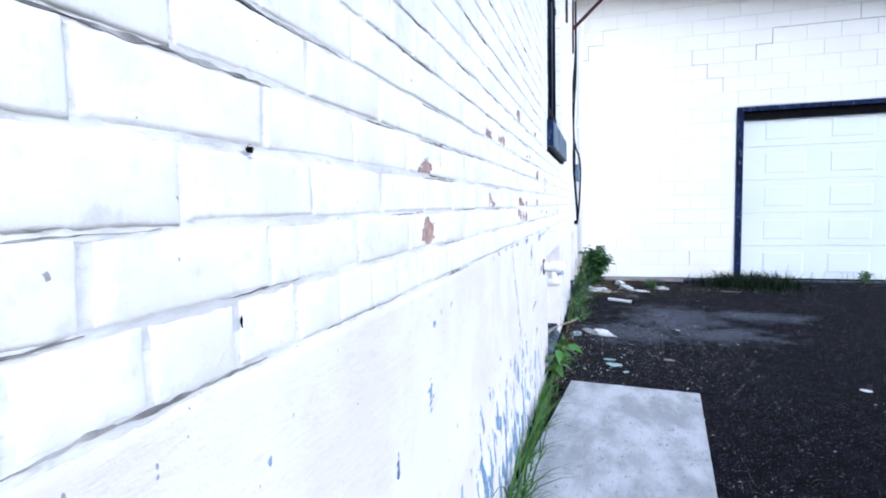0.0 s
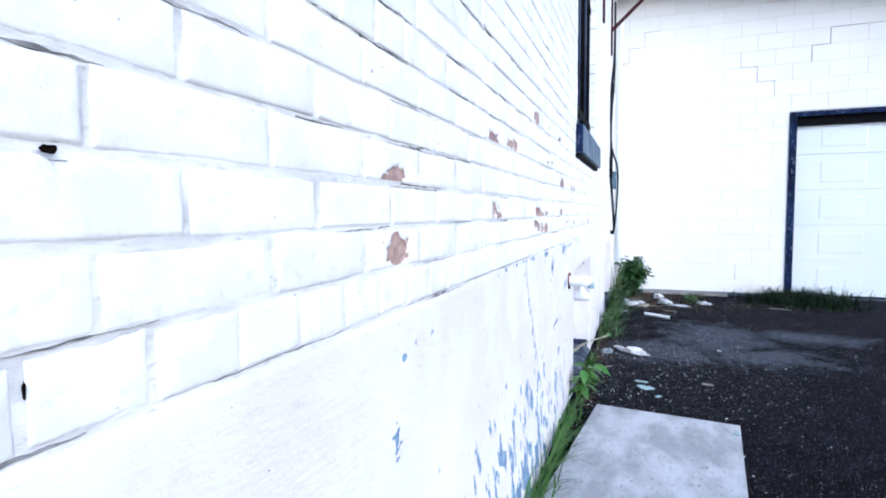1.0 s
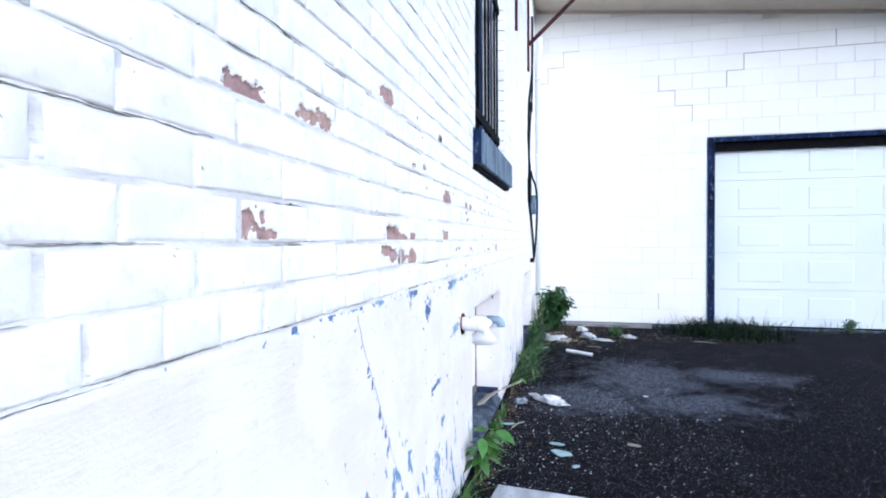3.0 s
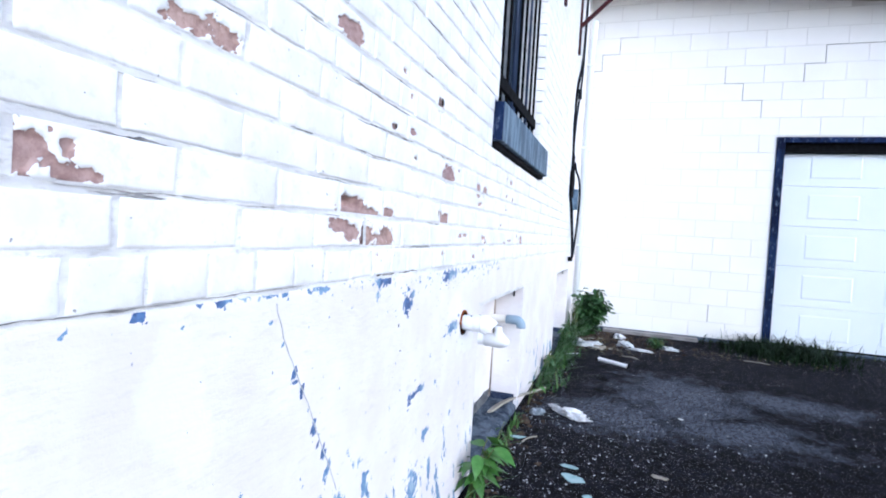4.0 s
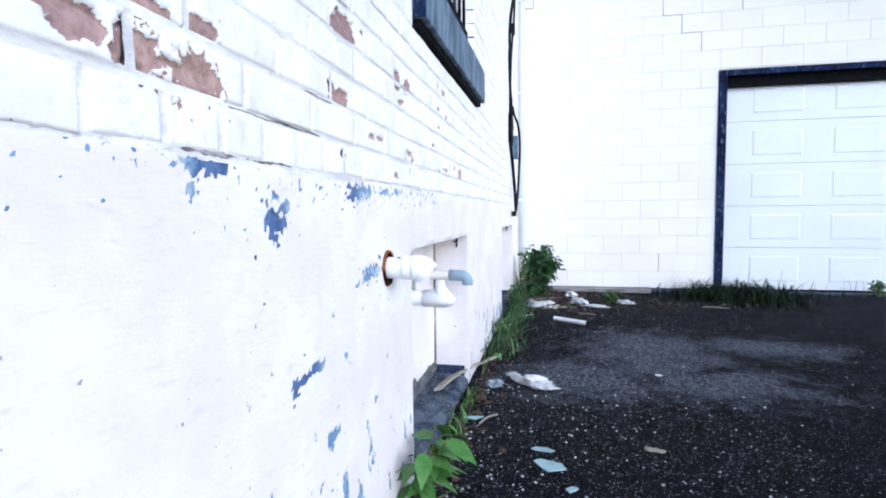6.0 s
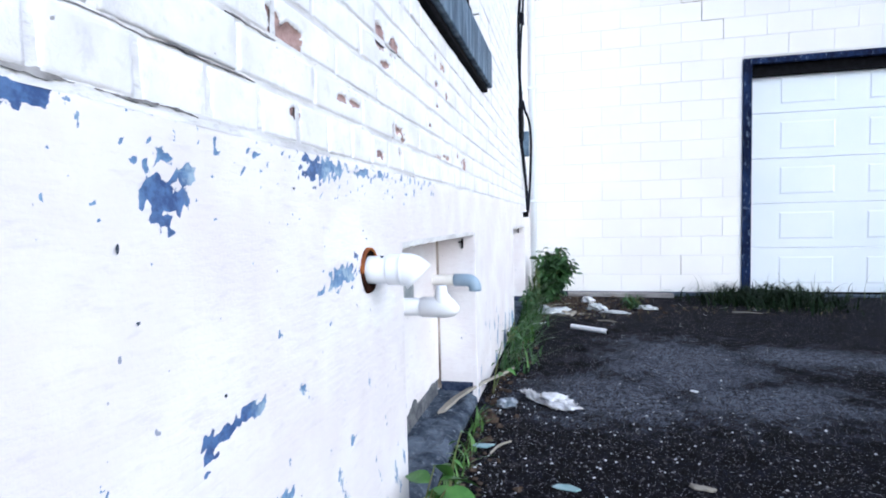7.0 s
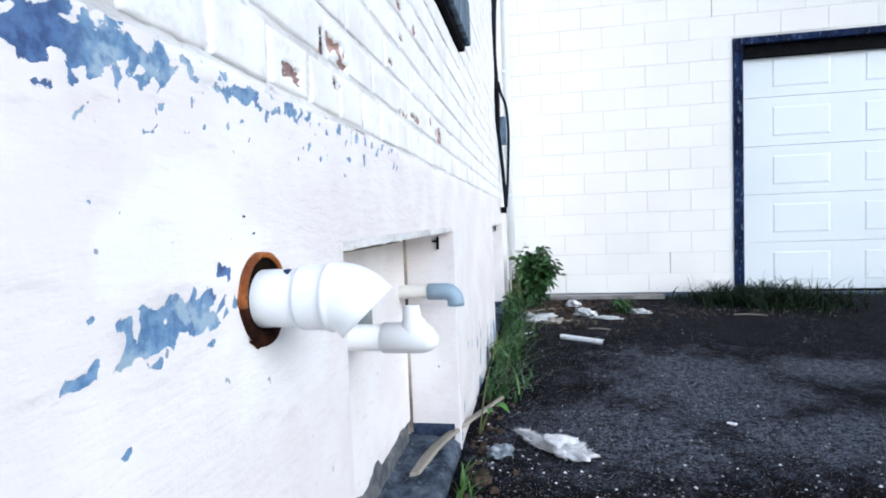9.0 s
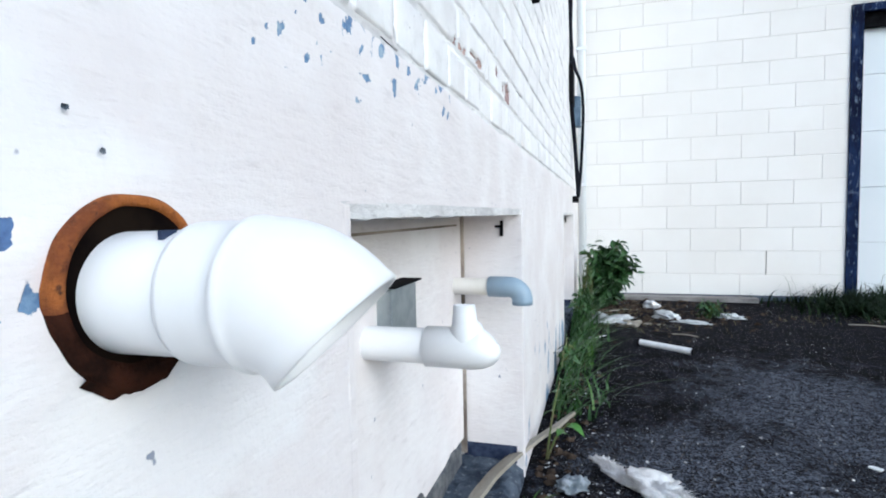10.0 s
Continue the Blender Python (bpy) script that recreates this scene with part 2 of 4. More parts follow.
def boxes(*spans, bevel=0.0, jitter=0.0):
    """A bmesh of boxes, each x0, x1, y0, y1, z0, z1, with bevelled edges."""
    bm = bmesh.new()
    for x0, x1, y0, y1, z0, z1 in spans:
        m = Matrix.LocRotScale(((x0 + x1) / 2, (y0 + y1) / 2, (z0 + z1) / 2), None, (x1 - x0, y1 - y0, z1 - z0))
        bmesh.ops.create_cube(bm, size=1, matrix=m)
    if bevel:
        bmesh.ops.bevel(bm, geom=bm.edges[:], offset=bevel, segments=2, affect="EDGES", profile=0.6)
    if jitter:
        for v in bm.verts:
            v.co += noise.noise_vector(v.co * 9) * jitter
    return bm


def tube(bm, points, radii, seg=16, cap=True):
    """A tube along points, one radius for each."""
    pts = [Vector(p) for p in points]
    rings = []
    side = None
    for i, p in enumerate(pts):
        d = (pts[min(i + 1, len(pts) - 1)] - pts[max(i - 1, 0)]).normalized()
        if side is None:
            side = d.orthogonal().normalized()
        side = (side - d * side.dot(d)).normalized()
        up = d.cross(side)
        r = radii[i] if isinstance(radii, (list, tuple)) else radii
        rings.append([bm.verts.new(p + (side * math.cos(a) + up * math.sin(a)) * r) for a in (2 * math.pi * j / seg for j in range(seg))])
    for a, b in zip(rings, rings[1:]):
        for j in range(seg):
            bm.faces.new((a[j], a[(j + 1) % seg], b[(j + 1) % seg], b[j]))
    if cap:
        bm.faces.new(rings[0][::-1])
        bm.faces.new(rings[-1])
    return rings


def curve_points(keys, steps=8):
    """A smooth line through the keys."""
    k = [Vector(p) for p in keys]
    out = []
    for i in range(len(k) - 1):
        a, b, c, d = k[max(i - 1, 0)], k[i], k[i + 1], k[min(i + 2, len(k) - 1)]
        for s in range(steps):
            t = s / steps
            out.append(0.5 * (2 * b + (c - a) * t + (2 * a - 5 * b + 4 * c - d) * t * t + (3 * b - a - 3 * c + d) * t ** 3))
    return out + [k[-1]]


# ---- plan ----
LINE = 0.953          # top of the render, foot of the brickwork
COURSE = 0.0733
END = 9.05            # face of the block wall
TOP = 4.9
WIN = (4.52, 5.74, 1.665, 3.35)     # window opening: y, y, z, z
NICHE = (4.387, 5.49, 0.775)         # blocked cellar window: y, y, top
NICHE_2 = (7.15, 8.25, 0.765)
DEEP = 0.19

# bare brick showing through the paint: y, z, half length, half height
BARE = [
    (1.886, 1.056, 0.045, 0.024), (1.880, 1.080, 0.016, 0.012), (1.882, 1.188, 0.036, 0.017), (1.850, 1.182, 0.020, 0.008), (3.222, 1.120, 0.062, 0.023), (3.190, 1.132, 0.032, 0.015), (3.300, 1.108, 0.066, 0.017),
    (3.135, 1.087, 0.018, 0.006), (3.175, 1.076, 0.044, 0.015), (3.222, 1.060, 0.034, 0.018), (3.300, 1.055, 0.050, 0.034), (3.395, 1.050, 0.070, 0.034), (3.413, 1.112, 0.044, 0.020), (3.880, 1.272, 0.080, 0.036),
    (3.850, 1.112, 0.062, 0.022), (3.815, 1.132, 0.024, 0.016), (4.274, 1.252, 0.040, 0.034), (4.376, 1.256, 0.044, 0.030), (2.532, 1.132, 0.024, 0.022), (2.520, 1.338, 0.055, 0.016), (3.180, 1.492, 0.055, 0.026),
]
BARE += [
    (2.800, 1.346, 0.040, 0.020), (2.735, 1.340, 0.040, 0.014), (3.390, 1.715, 0.070, 0.028), (3.765, 1.477, 0.040, 0.026), (3.420, 1.341, 0.020, 0.010), (3.872, 1.004, 0.018, 0.014),
    (2.575, 1.144, 0.012, 0.010), (2.590, 1.115, 0.034, 0.010), (4.395, 1.058, 0.050, 0.012), (4.360, 1.040, 0.018, 0.022), (4.440, 1.038, 0.024, 0.016), (4.810, 1.032, 0.045, 0.016), (5.260, 1.054, 0.060, 0.026), (1.310, 1.172, 0.009, 0.007),
]
spot_rng = random.Random(5)
BARE += [(spot_rng.uniform(4.05, 5.45), LINE + COURSE * (spot_rng.randrange(6) + spot_rng.uniform(0.25, 0.75)), spot_rng.uniform(0.012, 0.038), spot_rng.uniform(0.006, 0.016)) for _ in range(15)]
BARE += [(spot_rng.uniform(3.2, 4.3), LINE + COURSE * (spot_rng.randrange(9) + spot_rng.uniform(0.3, 0.7)), spot_rng.uniform(0.010, 0.03), spot_rng.uniform(0.006, 0.014)) for _ in range(8)]
BARE = [(y, z, a * (0.82 if y > 3.25 else 1), b * (0.85 if y > 3.25 else 1)) for y, z, a, b in BARE]
# old blue paint showing through the white on the render
BLUE = [
    (3.582, 0.858, 0.034, 0.026), (3.546, 0.893, 0.013, 0.012), (3.614, 0.888, 0.020, 0.016), (3.580, 0.834, 0.014, 0.016), (3.581, 0.907, 0.009, 0.009), (4.035, 0.729, 0.062, 0.018), (4.000, 0.720, 0.050, 0.012), (3.930, 0.709, 0.014, 0.005),
    (4.090, 0.760, 0.018, 0.006), (3.925, 0.921, 0.045, 0.018), (3.985, 0.928, 0.055, 0.012), (3.656, 0.571, 0.040, 0.013), (3.712, 0.581, 0.038, 0.011), (3.630, 0.561, 0.020, 0.013), (2.833, 0.949, 0.048, 0.009), (2.676, 0.941, 0.014, 0.011),
    (3.029, 0.787, 0.010, 0.017), (3.057, 0.748, 0.009, 0.014), (3.106, 0.654, 0.016, 0.018), (3.149, 0.592, 0.012, 0.020), (3.170, 0.548, 0.012, 0.020), (3.380, 0.940, 0.045, 0.011), (3.375, 0.903, 0.013, 0.013), (3.426, 0.942, 0.032, 0.014),
]
BLUE += [
    (1.872, 0.715, 0.015, 0.026), (1.680, 0.655, 0.006, 0.026), (1.310, 0.843, 0.008, 0.006), (2.036, 0.880, 0.010, 0.008), (1.907, 0.862, 0.012, 0.007), (4.051, 0.402, 0.014, 0.012), (3.790, 0.420, 0.030, 0.016), (3.623, 0.539, 0.008, 0.007),
    (3.352, 0.433, 0.018, 0.030), (3.320, 0.500, 0.012, 0.014), (3.10, 0.945, 0.05, 0.006), (2.947, 0.946, 0.035, 0.007), (4.13, 0.930, 0.06, 0.010), (4.25, 0.936, 0.05, 0.008), (3.797, 0.668, 0.006, 0.008), (3.700, 0.270, 0.045, 0.060),
    (2.945, 0.90, 0.007, 0.010), (2.985, 0.852, 0.005, 0.010), (3.08, 0.70, 0.006, 0.012), (3.128, 0.622, 0.007, 0.014), (3.965, 0.650, 0.004, 0.004),
]


# the darker, older coat of blue shows in these
OLDER = [(3.582, 0.855, 0.045), (3.426, 0.942, 0.05), (3.66, 0.572, 0.08), (2.676, 0.942, 0.03), (2.80, 0.949, 0.03), (1.680, 0.655, 0.04), (3.13, 0.62, 0.09), (3.045, 0.765, 0.06), (3.91, 0.92, 0.05), (4.09, 0.76, 0.03)]


def older_field(y, z):
    return max(0.0, min(1.0, max(2.2 - 2.0 * math.hypot(y - py, z - pz) / r for py, pz, r in OLDER)))


# smears of a cooler, newer white over the pinkish coat: y, z, half lengths
FRESH = [(2.735, 0.83, 0.055, 0.085), (2.775, 0.74, 0.035, 0.075), (4.22, 0.665, 0.13, 0.085), (4.06, 0.80, 0.10, 0.05), (3.50, 0.975, 0.12, 0.03), (1.95, 0.60, 0.25, 0.12)]


def fresh_field(y, z):
    best = max(1 - math.hypot((y - py) / ry, (z - pz) / rz) for py, pz, ry, rz in FRESH)
    if best < -1.2:
        return 0.0
    return max(0.0, min(1.0, 0.5 + 4.0 * (best + 0.5 * noise.fractal(Vector((y * 9, z * 14, 6.1)), 0.8, 2.2, 4))))


def spots(y, z, patches, wild):
    best = -1.0
    for py, pz, ry, rz in patches:
        if abs(y - py) < 2 * ry and abs(z - pz) < 2 * rz:
            n = noise.fractal(Vector((y * 70, z * 85, 3.7)), 0.7, 2.2, 4) * wild
            best = max(best, 1 - math.hypot((y - py) / ry, (z - pz) / rz) + n)
    return best


def blue_field(y, z):
    d = spots(y, z, BLUE, 1.15) - 0.17
    if 1.5 < y < 4.45 and z < 0.62:                     # flaking foot of the wall
        reach = 0.58 * min(1, (y - 1.5) / 0.8) * min(1, (5.2 - y) / 1.4)
        n = noise.fractal(Vector((y * 27 + z * 9, z * 10, 1.3)), 0.75, 2.2, 5)
        d = max(d, n * 1.3 - (0.02 if y < 3.3 else 0.30) - 0.95 * max(0, z / max(reach, 0.05) - 0.25))
    if 2.55 < y < 4.75 and z > 0.87:                     # chips under the brickwork
        n = noise.fractal(Vector((y * 80, z * 75, 8.3)), 0.8, 2.1, 3)
        d = max(d, n - (0.29 if y > 3.86 else 0.44 if y > 3.1 else 0.58) - (0.945 - z) * (4 if y > 3.86 else 5))
    if 3.3 < y < 4.05 and z > 0.74:                     # small chips round the large patch
        n = noise.fractal(Vector((y * 62, z * 70, 2.1)), 0.8, 2.1, 3)
        d = max(d, n - 0.60 - (0.95 - z) * 1.2)
    if 5.45 < y < 7.2 and z < 0.4:
        n = noise.fractal(Vector((y * 9, z * 5, 5.3)), 0.9, 2.1, 3)
        d = max(d, n - 0.15 - z * 1.7)
    return max(0.0, min(1.0, 0.5 + d * 1.1))


def bare_field(y, z):
    return max(0.0, min(1.0, 0.5 + (spots(y, z, BARE, 0.75 if y > 3.27 and z < 1.095 or 2.3 < y < 3.0 else 0.45) + 0.02) * 1.1))


# ---- the brick building ----
wall_left = part("wall_left", boxes(
    (-0.45, -0.19, -4, END + 0.3, -0.2, NICHE[2]), (-0.19, -0.012, -4, NICHE[0], -0.2, NICHE[2]), (-0.19, -0.012, NICHE[1], NICHE_2[0], -0.2, NICHE[2]),
    (-0.19, -0.012, NICHE_2[1], END + 0.3, -0.2, NICHE[2]), (-0.45, -0.012, -4, END + 0.3, NICHE[2], LINE),
    (-0.45, -0.030, -4, WIN[0], LINE, TOP), (-0.45, -0.030, WIN[1], END + 0.3, LINE, TOP),
    (-0.45, -0.030, WIN[0], WIN[1], LINE, WIN[2] - 0.17), (-0.45, -0.030, WIN[0], WIN[1], WIN[3], TOP)), MORTAR)
tagged(wall_left, "white-painted old brick wall with rendered foot and flaking paint", "wall", kind="structure")


def render_sheet(name, regions):
    """Rendered wall face as grids over regions y0, y1, z0, z1, step, with the flaking as an attribute and as relief."""
    verts, faces, peel, older, fresh = [], [], [], [], []
    for y0, y1, z0, z1, step in regions:
        ny, nz = max(1, round((y1 - y0) / step)), max(1, round((z1 - z0) / step))
        base = len(verts)
        for i in range(ny + 1):
            y = y0 + (y1 - y0) * i / ny
            for j in range(nz + 1):
                z = z0 + (z1 - z0) * j / nz
                f = blue_field(y, z)
                wave = 0.0035 * noise.noise(Vector((y * 2.3, z * 2.3, 0))) + 0.0012 * noise.noise(Vector((y * 13, z * 13, 4)))
                edge = -0.004 * max(0, 1 - (LINE - z) / 0.012) if z > LINE - 0.012 else 0
                verts.append((0.001 + wave + edge - 0.0016 * min(1, max(0, (f - 0.4) * 4)), y, z))
                peel.append(f)
                older.append(older_field(y, z))
                fresh.append(fresh_field(y, z))
        for i in range(ny):
            for j in range(nz):
                a = base + i * (nz + 1) + j
                faces.append((a, a + nz + 1, a + nz + 2, a + 1))
    me = mesh(name, verts, faces, RENDER, True)
    me.attributes.new("peel", "FLOAT", "POINT").data.foreach_set("value", peel)
    me.attributes.new("older", "FLOAT", "POINT").data.foreach_set("value", older)
    me.attributes.new("fresh", "FLOAT", "POINT").data.foreach_set("value", fresh)
    return child(new(name, me), wall_left, "smooth white render flaking to old blue paint")


render_sheet("wall_render", [
    (-4, 0.7, -0.1, LINE - 0.004, 0.05), (0.7, NICHE[0], -0.1, LINE - 0.004, 0.0075), (NICHE[0], NICHE[1], NICHE[2], LINE - 0.004, 0.012),
    (NICHE[1], NICHE_2[0], -0.1, LINE - 0.004, 0.015), (NICHE_2[0], NICHE_2[1], NICHE_2[2], LINE - 0.004, 0.02), (NICHE_2[1], END, -0.1, LINE - 0.004, 0.03)])


def ragged(x, y0, y1, z0, z1):
    """A thin coat whose upper edge runs unevenly."""
    bm = bmesh.new()
    n = 70
    rows = []
    for i in range(n + 1):
        y = y0 + (y1 - y0) * i / n
        top = z1 + 0.030 * noise.fractal(Vector((y * 9, 1.5, 0)), 0.9, 2.1, 4) - 0.02 * (i / n)
        rows.append([bm.verts.new((x - 0.008, y, z0)), bm.verts.new((x, y, z0)), bm.verts.new((x, y, top - 0.006)), bm.verts.new((x - 0.008, y, top))])
    for a, b in zip(rows, rows[1:]):
        for q in range(3):
            bm.faces.new((a[q], a[q + 1], b[q + 1], b[q]))
    return bm


def ragged_soffit(y0, y1, top):
    """The broken underside of the lintel."""
    bm = boxes((-DEEP, 0.001, y0, y1, top - 0.016, top + 0.002))
    bmesh.ops.subdivide_edges(bm, edges=[e for e in bm.edges if abs((e.verts[0].co - e.verts[1].co).y) > 0.1], cuts=60)
    for v in bm.verts:
        if v.co.z < top - 0.01:
            v.co.z += 0.004 * noise.fractal(Vector((v.co.x * 3, v.co.y * 26, 4)), 0.9, 2.1, 4) + 0.002
            v.co.x += 0.004 * noise.noise(Vector((v.co.y * 40, 0, 7))) - 0.002
    return bm


def ledge_bed(y0, y1):
    """Worn concrete at the foot of the niche, sloping out and crumbling at its front edge."""
    bm = bmesh.new()
    nx, ny = 14, 60
    grid = []
    for i in range(nx + 1):
        t = i / nx
        row = []
        for j in range(ny + 1):
            y = y0 + (y1 - y0) * j / ny
            x = -DEEP + (DEEP + 0.012) * t + (0.016 * noise.noise(Vector((y * 11, 0, 2))) if i == nx else 0)
            z = 0.044 - 0.014 * t - 0.03 * max(0, t - 0.82) / 0.18 + 0.007 * noise.fractal(Vector((x * 24, y * 24, 1)), 0.8, 2.1, 4)
            row.append(bm.verts.new((x, y, z if i < nx else -0.05)))
        grid.append(row)
    for a, b in zip(grid, grid[1:]):
        for j in range(ny):
            bm.faces.new((a[j], b[j], b[j + 1], a[j + 1]))
    return bm


def niche(y0, y1, top, name):
    """The blocked-up cellar window: reveals, back panels, soffit, ledge."""
    parts = [
        ("reveal", boxes((-DEEP, 0.002, y0 - 0.003, y0 + 0.014, -0.1, top), bevel=0.003, jitter=0.0015), RENDER),
        ("reveal", boxes((-DEEP, 0.003, y1 - 0.014, y1 + 0.006, -0.1, top), bevel=0.004, jitter=0.0015), RENDER),
        ("soffit", ragged_soffit(y0 - 0.004, y1 + 0.004, top), MORTAR),
        ("panel", boxes((-DEEP, -DEEP + 0.016, y0 + 0.014, y1 - 0.075, 0.105, top - 0.016), bevel=0.003), RENDER),
        ("panel", boxes((-DEEP, -DEEP + 0.012, y1 - 0.066, y1 - 0.014, 0.095, top - 0.016), bevel=0.003), RENDER),
        ("joint", boxes((-DEEP, -DEEP + 0.004, y1 - 0.078, y1 - 0.062, 0.05, top - 0.016)), CRACK),
        ("joint", boxes((-DEEP, -DEEP + 0.021, y1 - 0.024, y1 - 0.0145, 0.05, top - 0.016), jitter=0.001), CRACK),
        ("bare_band", ragged(-DEEP + 0.0195, y0 + 0.014, y1 - 0.08, 0.0, 0.135), BAND),
        ("ledge", ledge_bed(y0 + 0.002, y1 - 0.002), LEDGE),
        ("crack", boxes((-DEEP + 0.013, -DEEP + 0.0175, y0 + 0.02, y1 - 0.085, top - 0.046, top - 0.041), jitter=0.006), CRACK),
        ("hook", boxes((-0.06, -0.052, y1 - 0.022, y1 - 0.012, top - 0.075, top - 0.03), (-0.075, -0.052, y1 - 0.022, y1 - 0.012, top - 0.05, top - 0.043), bevel=0.001), DARK),
        ("foot_stain", boxes((-DEEP + 0.012, -0.02, y1 - 0.0175, y1 - 0.010, 0.03, 0.082), jitter=0.004), STAIN),
    ]
    ob = tagged(thing(name, "blocked-up cellar window niche with concrete ledge", "window niche", kind="structure"))
    for n, bm, m in parts:
        part(n, bm, m, ob)
    return ob


def hairline(keys, width, seed):
    """A fine wandering crack in the render."""
    pts = curve_points([(0.0035, y, z) for y, z in keys], 10)
    verts, faces = [], []
    for i, p in enumerate(pts):
        y = p.y + 0.004 * noise.noise(Vector((p.z * 40, seed, 0)))
        w = width * max(0.15, 0.6 + noise.noise(Vector((i * 0.35, seed, 3))))
        verts += [(0.002, y - w, p.z), (0.0045, y, p.z), (0.002, y + w, p.z)]
    for i in range(len(pts) - 1):
        a = 3 * i
        faces += [(a, a + 1, a + 4, a + 3), (a + 1, a + 2, a + 5, a + 4)]
    return child(new("crack", mesh("crack", verts, faces, MORTAR)), wall_left)


hairline([(2.955, 0.93), (2.985, 0.86), (3.03, 0.785), (3.075, 0.715), (3.11, 0.65), (3.16, 0.57), (3.21, 0.48)], 0.00035, 4)

niche_near = niche(*NICHE, "window_1")
niche(*NICHE_2, "window_2")

# window with sill and security bars
window = thing("window_3", "tall barred window with a blue-grey painted sill", "window", kind="structure")
part("window_sill", boxes((-0.14, 0.045, WIN[0] - 0.06, WIN[1] + 0.09, 1.492, 1.665), bevel=0.006, jitter=0.003), SILL, window, "blue-grey painted stone sill with dark end")
part("sill_end", boxes((-0.05, 0.043, WIN[0] - 0.066, WIN[0] - 0.058, 1.494, 1.663), bevel=0.002, jitter=0.002), NAVY, window, "dark painted end of the sill")
part("sill_bed", boxes((-0.1, 0.022, WIN[0] - 0.05, WIN[1] + 0.08, 1.470, 1.494), bevel=0.006, jitter=0.006), DARK, window, "black ragged strip under the sill")
part("window_frame", boxes((-0.22, -0.16, WIN[0], WIN[0] + 0.07, 1.665, WIN[3]), (-0.22, -0.16, WIN[1] - 0.07, WIN[1], 1.665, WIN[3]),
                           (-0.22, -0.16, WIN[0] + 0.07, WIN[1] - 0.07, 1.665, 1.74), (-0.22, -0.16, WIN[0] + 0.07, WIN[1] - 0.07, WIN[3] - 0.07, WIN[3]),
                           (-0.215, -0.165, 5.10, 5.15, 1.74, WIN[3] - 0.07), bevel=0.004), FRAME, window)
part("pane", boxes((-0.20, -0.194, WIN[0] + 0.07, 5.10, 1.74, WIN[3] - 0.07)), GLASS, window)
part("pane", boxes((-0.20, -0.194, 5.15, WIN[1] - 0.07, 1.74, WIN[3] - 0.07)), GLASS, window)
for i in range(9):
    bm = bmesh.new()
    y = WIN[0] + 0.075 + i * 0.134
    tube(bm, [(-0.045, y, 1.69), (-0.045, y, WIN[3] - 0.03)], 0.008, 8)
    part("bar", bm, DARK if i % 3 else FRAME, window, smooth=True)
part("crossbar", boxes((-0.055, -0.035, WIN[0] + 0.01, WIN[1] - 0.01, 1.795, 1.855), bevel=0.002), DARK, window, "black flat steel bar")
part("crossbar", boxes((-0.055, -0.035, WIN[0] + 0.01, WIN[1] - 0.01, 2.75, 2.80), bevel=0.002), DARK, window)


# ---- the block building ----
FR = (2.118, 4.92, 2.362)     # door frame: outer x, x, top
wall_end = part("wall_end", boxes((-0.5, FR[0] + 0.05, END + 0.0035, END + 0.4, -0.2, 4.3), (FR[1] - 0.05, 9, END + 0.0035, END + 0.4, -0.2, 3.9),
                                  (FR[0] + 0.05, FR[1] - 0.05, END + 0.0035, END + 0.4, FR[2] - 0.04, 3.9)), JOINT)
tagged(wall_end, "cream-painted concrete block wall with stepped cracks", "wall", kind="structure")
part("footing", boxes((0.0, FR[0], END - 0.012, END + 0.1, -0.1, 0.028), bevel=0.006, jitter=0.004), LEDGE, wall_end, "grey concrete footing strip")

door = thing("garage_door", "closed white sectional garage door with pressed panels", "garage door", (0, 0, 0))
for i in range(5):
    z0 = 0.022 + i * 0.452
    z1 = z0 + 0.449
    bm = boxes((FR[0] + 0.06, FR[1] - 0.06, END + 0.105, END + 0.15, z0, z1), bevel=0.004)
    sec = part("section", bm, DOOR, door)
    for j in range(3):
        x = 2.49 + j * 0.775
        for name, grow, y in (("panel_moulding", 0.022, 0.101), ("panel", 0.0, 0.1005)):
            b2 = bmesh.new()
            w = [(x - grow, z0 + 0.088 - grow), (x + 0.49 + grow, z0 + 0.088 - grow), (x + 0.49 + grow, z1 - 0.088 + grow), (x - grow, z1 - 0.088 + grow)]
            q = [(x - grow + 0.014, z0 + 0.102 - grow), (x + 0.476 + grow, z0 + 0.102 - grow), (x + 0.476 + grow, z1 - 0.102 + grow), (x - grow + 0.014, z1 - 0.102 + grow)]
            lo = [b2.verts.new((a, END + 0.106, c)) for a, c in w]
            hi = [b2.verts.new((a, END + y, c)) for a, c in q]
            if name == "panel_moulding":
                hi = [b2.verts.new((a, END + 0.1068, c)) for a, c in q]
                for v in lo:
                    v.co.y = END + 0.1045
            for m in range(4):
                b2.faces.new((lo[m], lo[(m + 1) % 4], hi[(m + 1) % 4], hi[m]))
            if name == "panel":
                b2.faces.new(hi)
            part(name, b2, DOOR, sec)
part("bottom_seal", boxes((FR[0] + 0.06, FR[1] - 0.06, END + 0.095, END + 0.155, 0.0, 0.024), bevel=0.004), DARK, door)
door_frame = thing("door_1", "flaking navy timber garage door frame", "door frame", kind="structure")
part("jamb", boxes((FR[0], FR[0] + 0.082, END - 0.015, END + 0.16, 0.0, FR[2]), bevel=0.004, jitter=0.003), NAVY, door_frame)
part("jamb", boxes((FR[1] - 0.082, FR[1], END - 0.015, END + 0.16, 0.0, FR[2]), bevel=0.004, jitter=0.003), NAVY, door_frame)
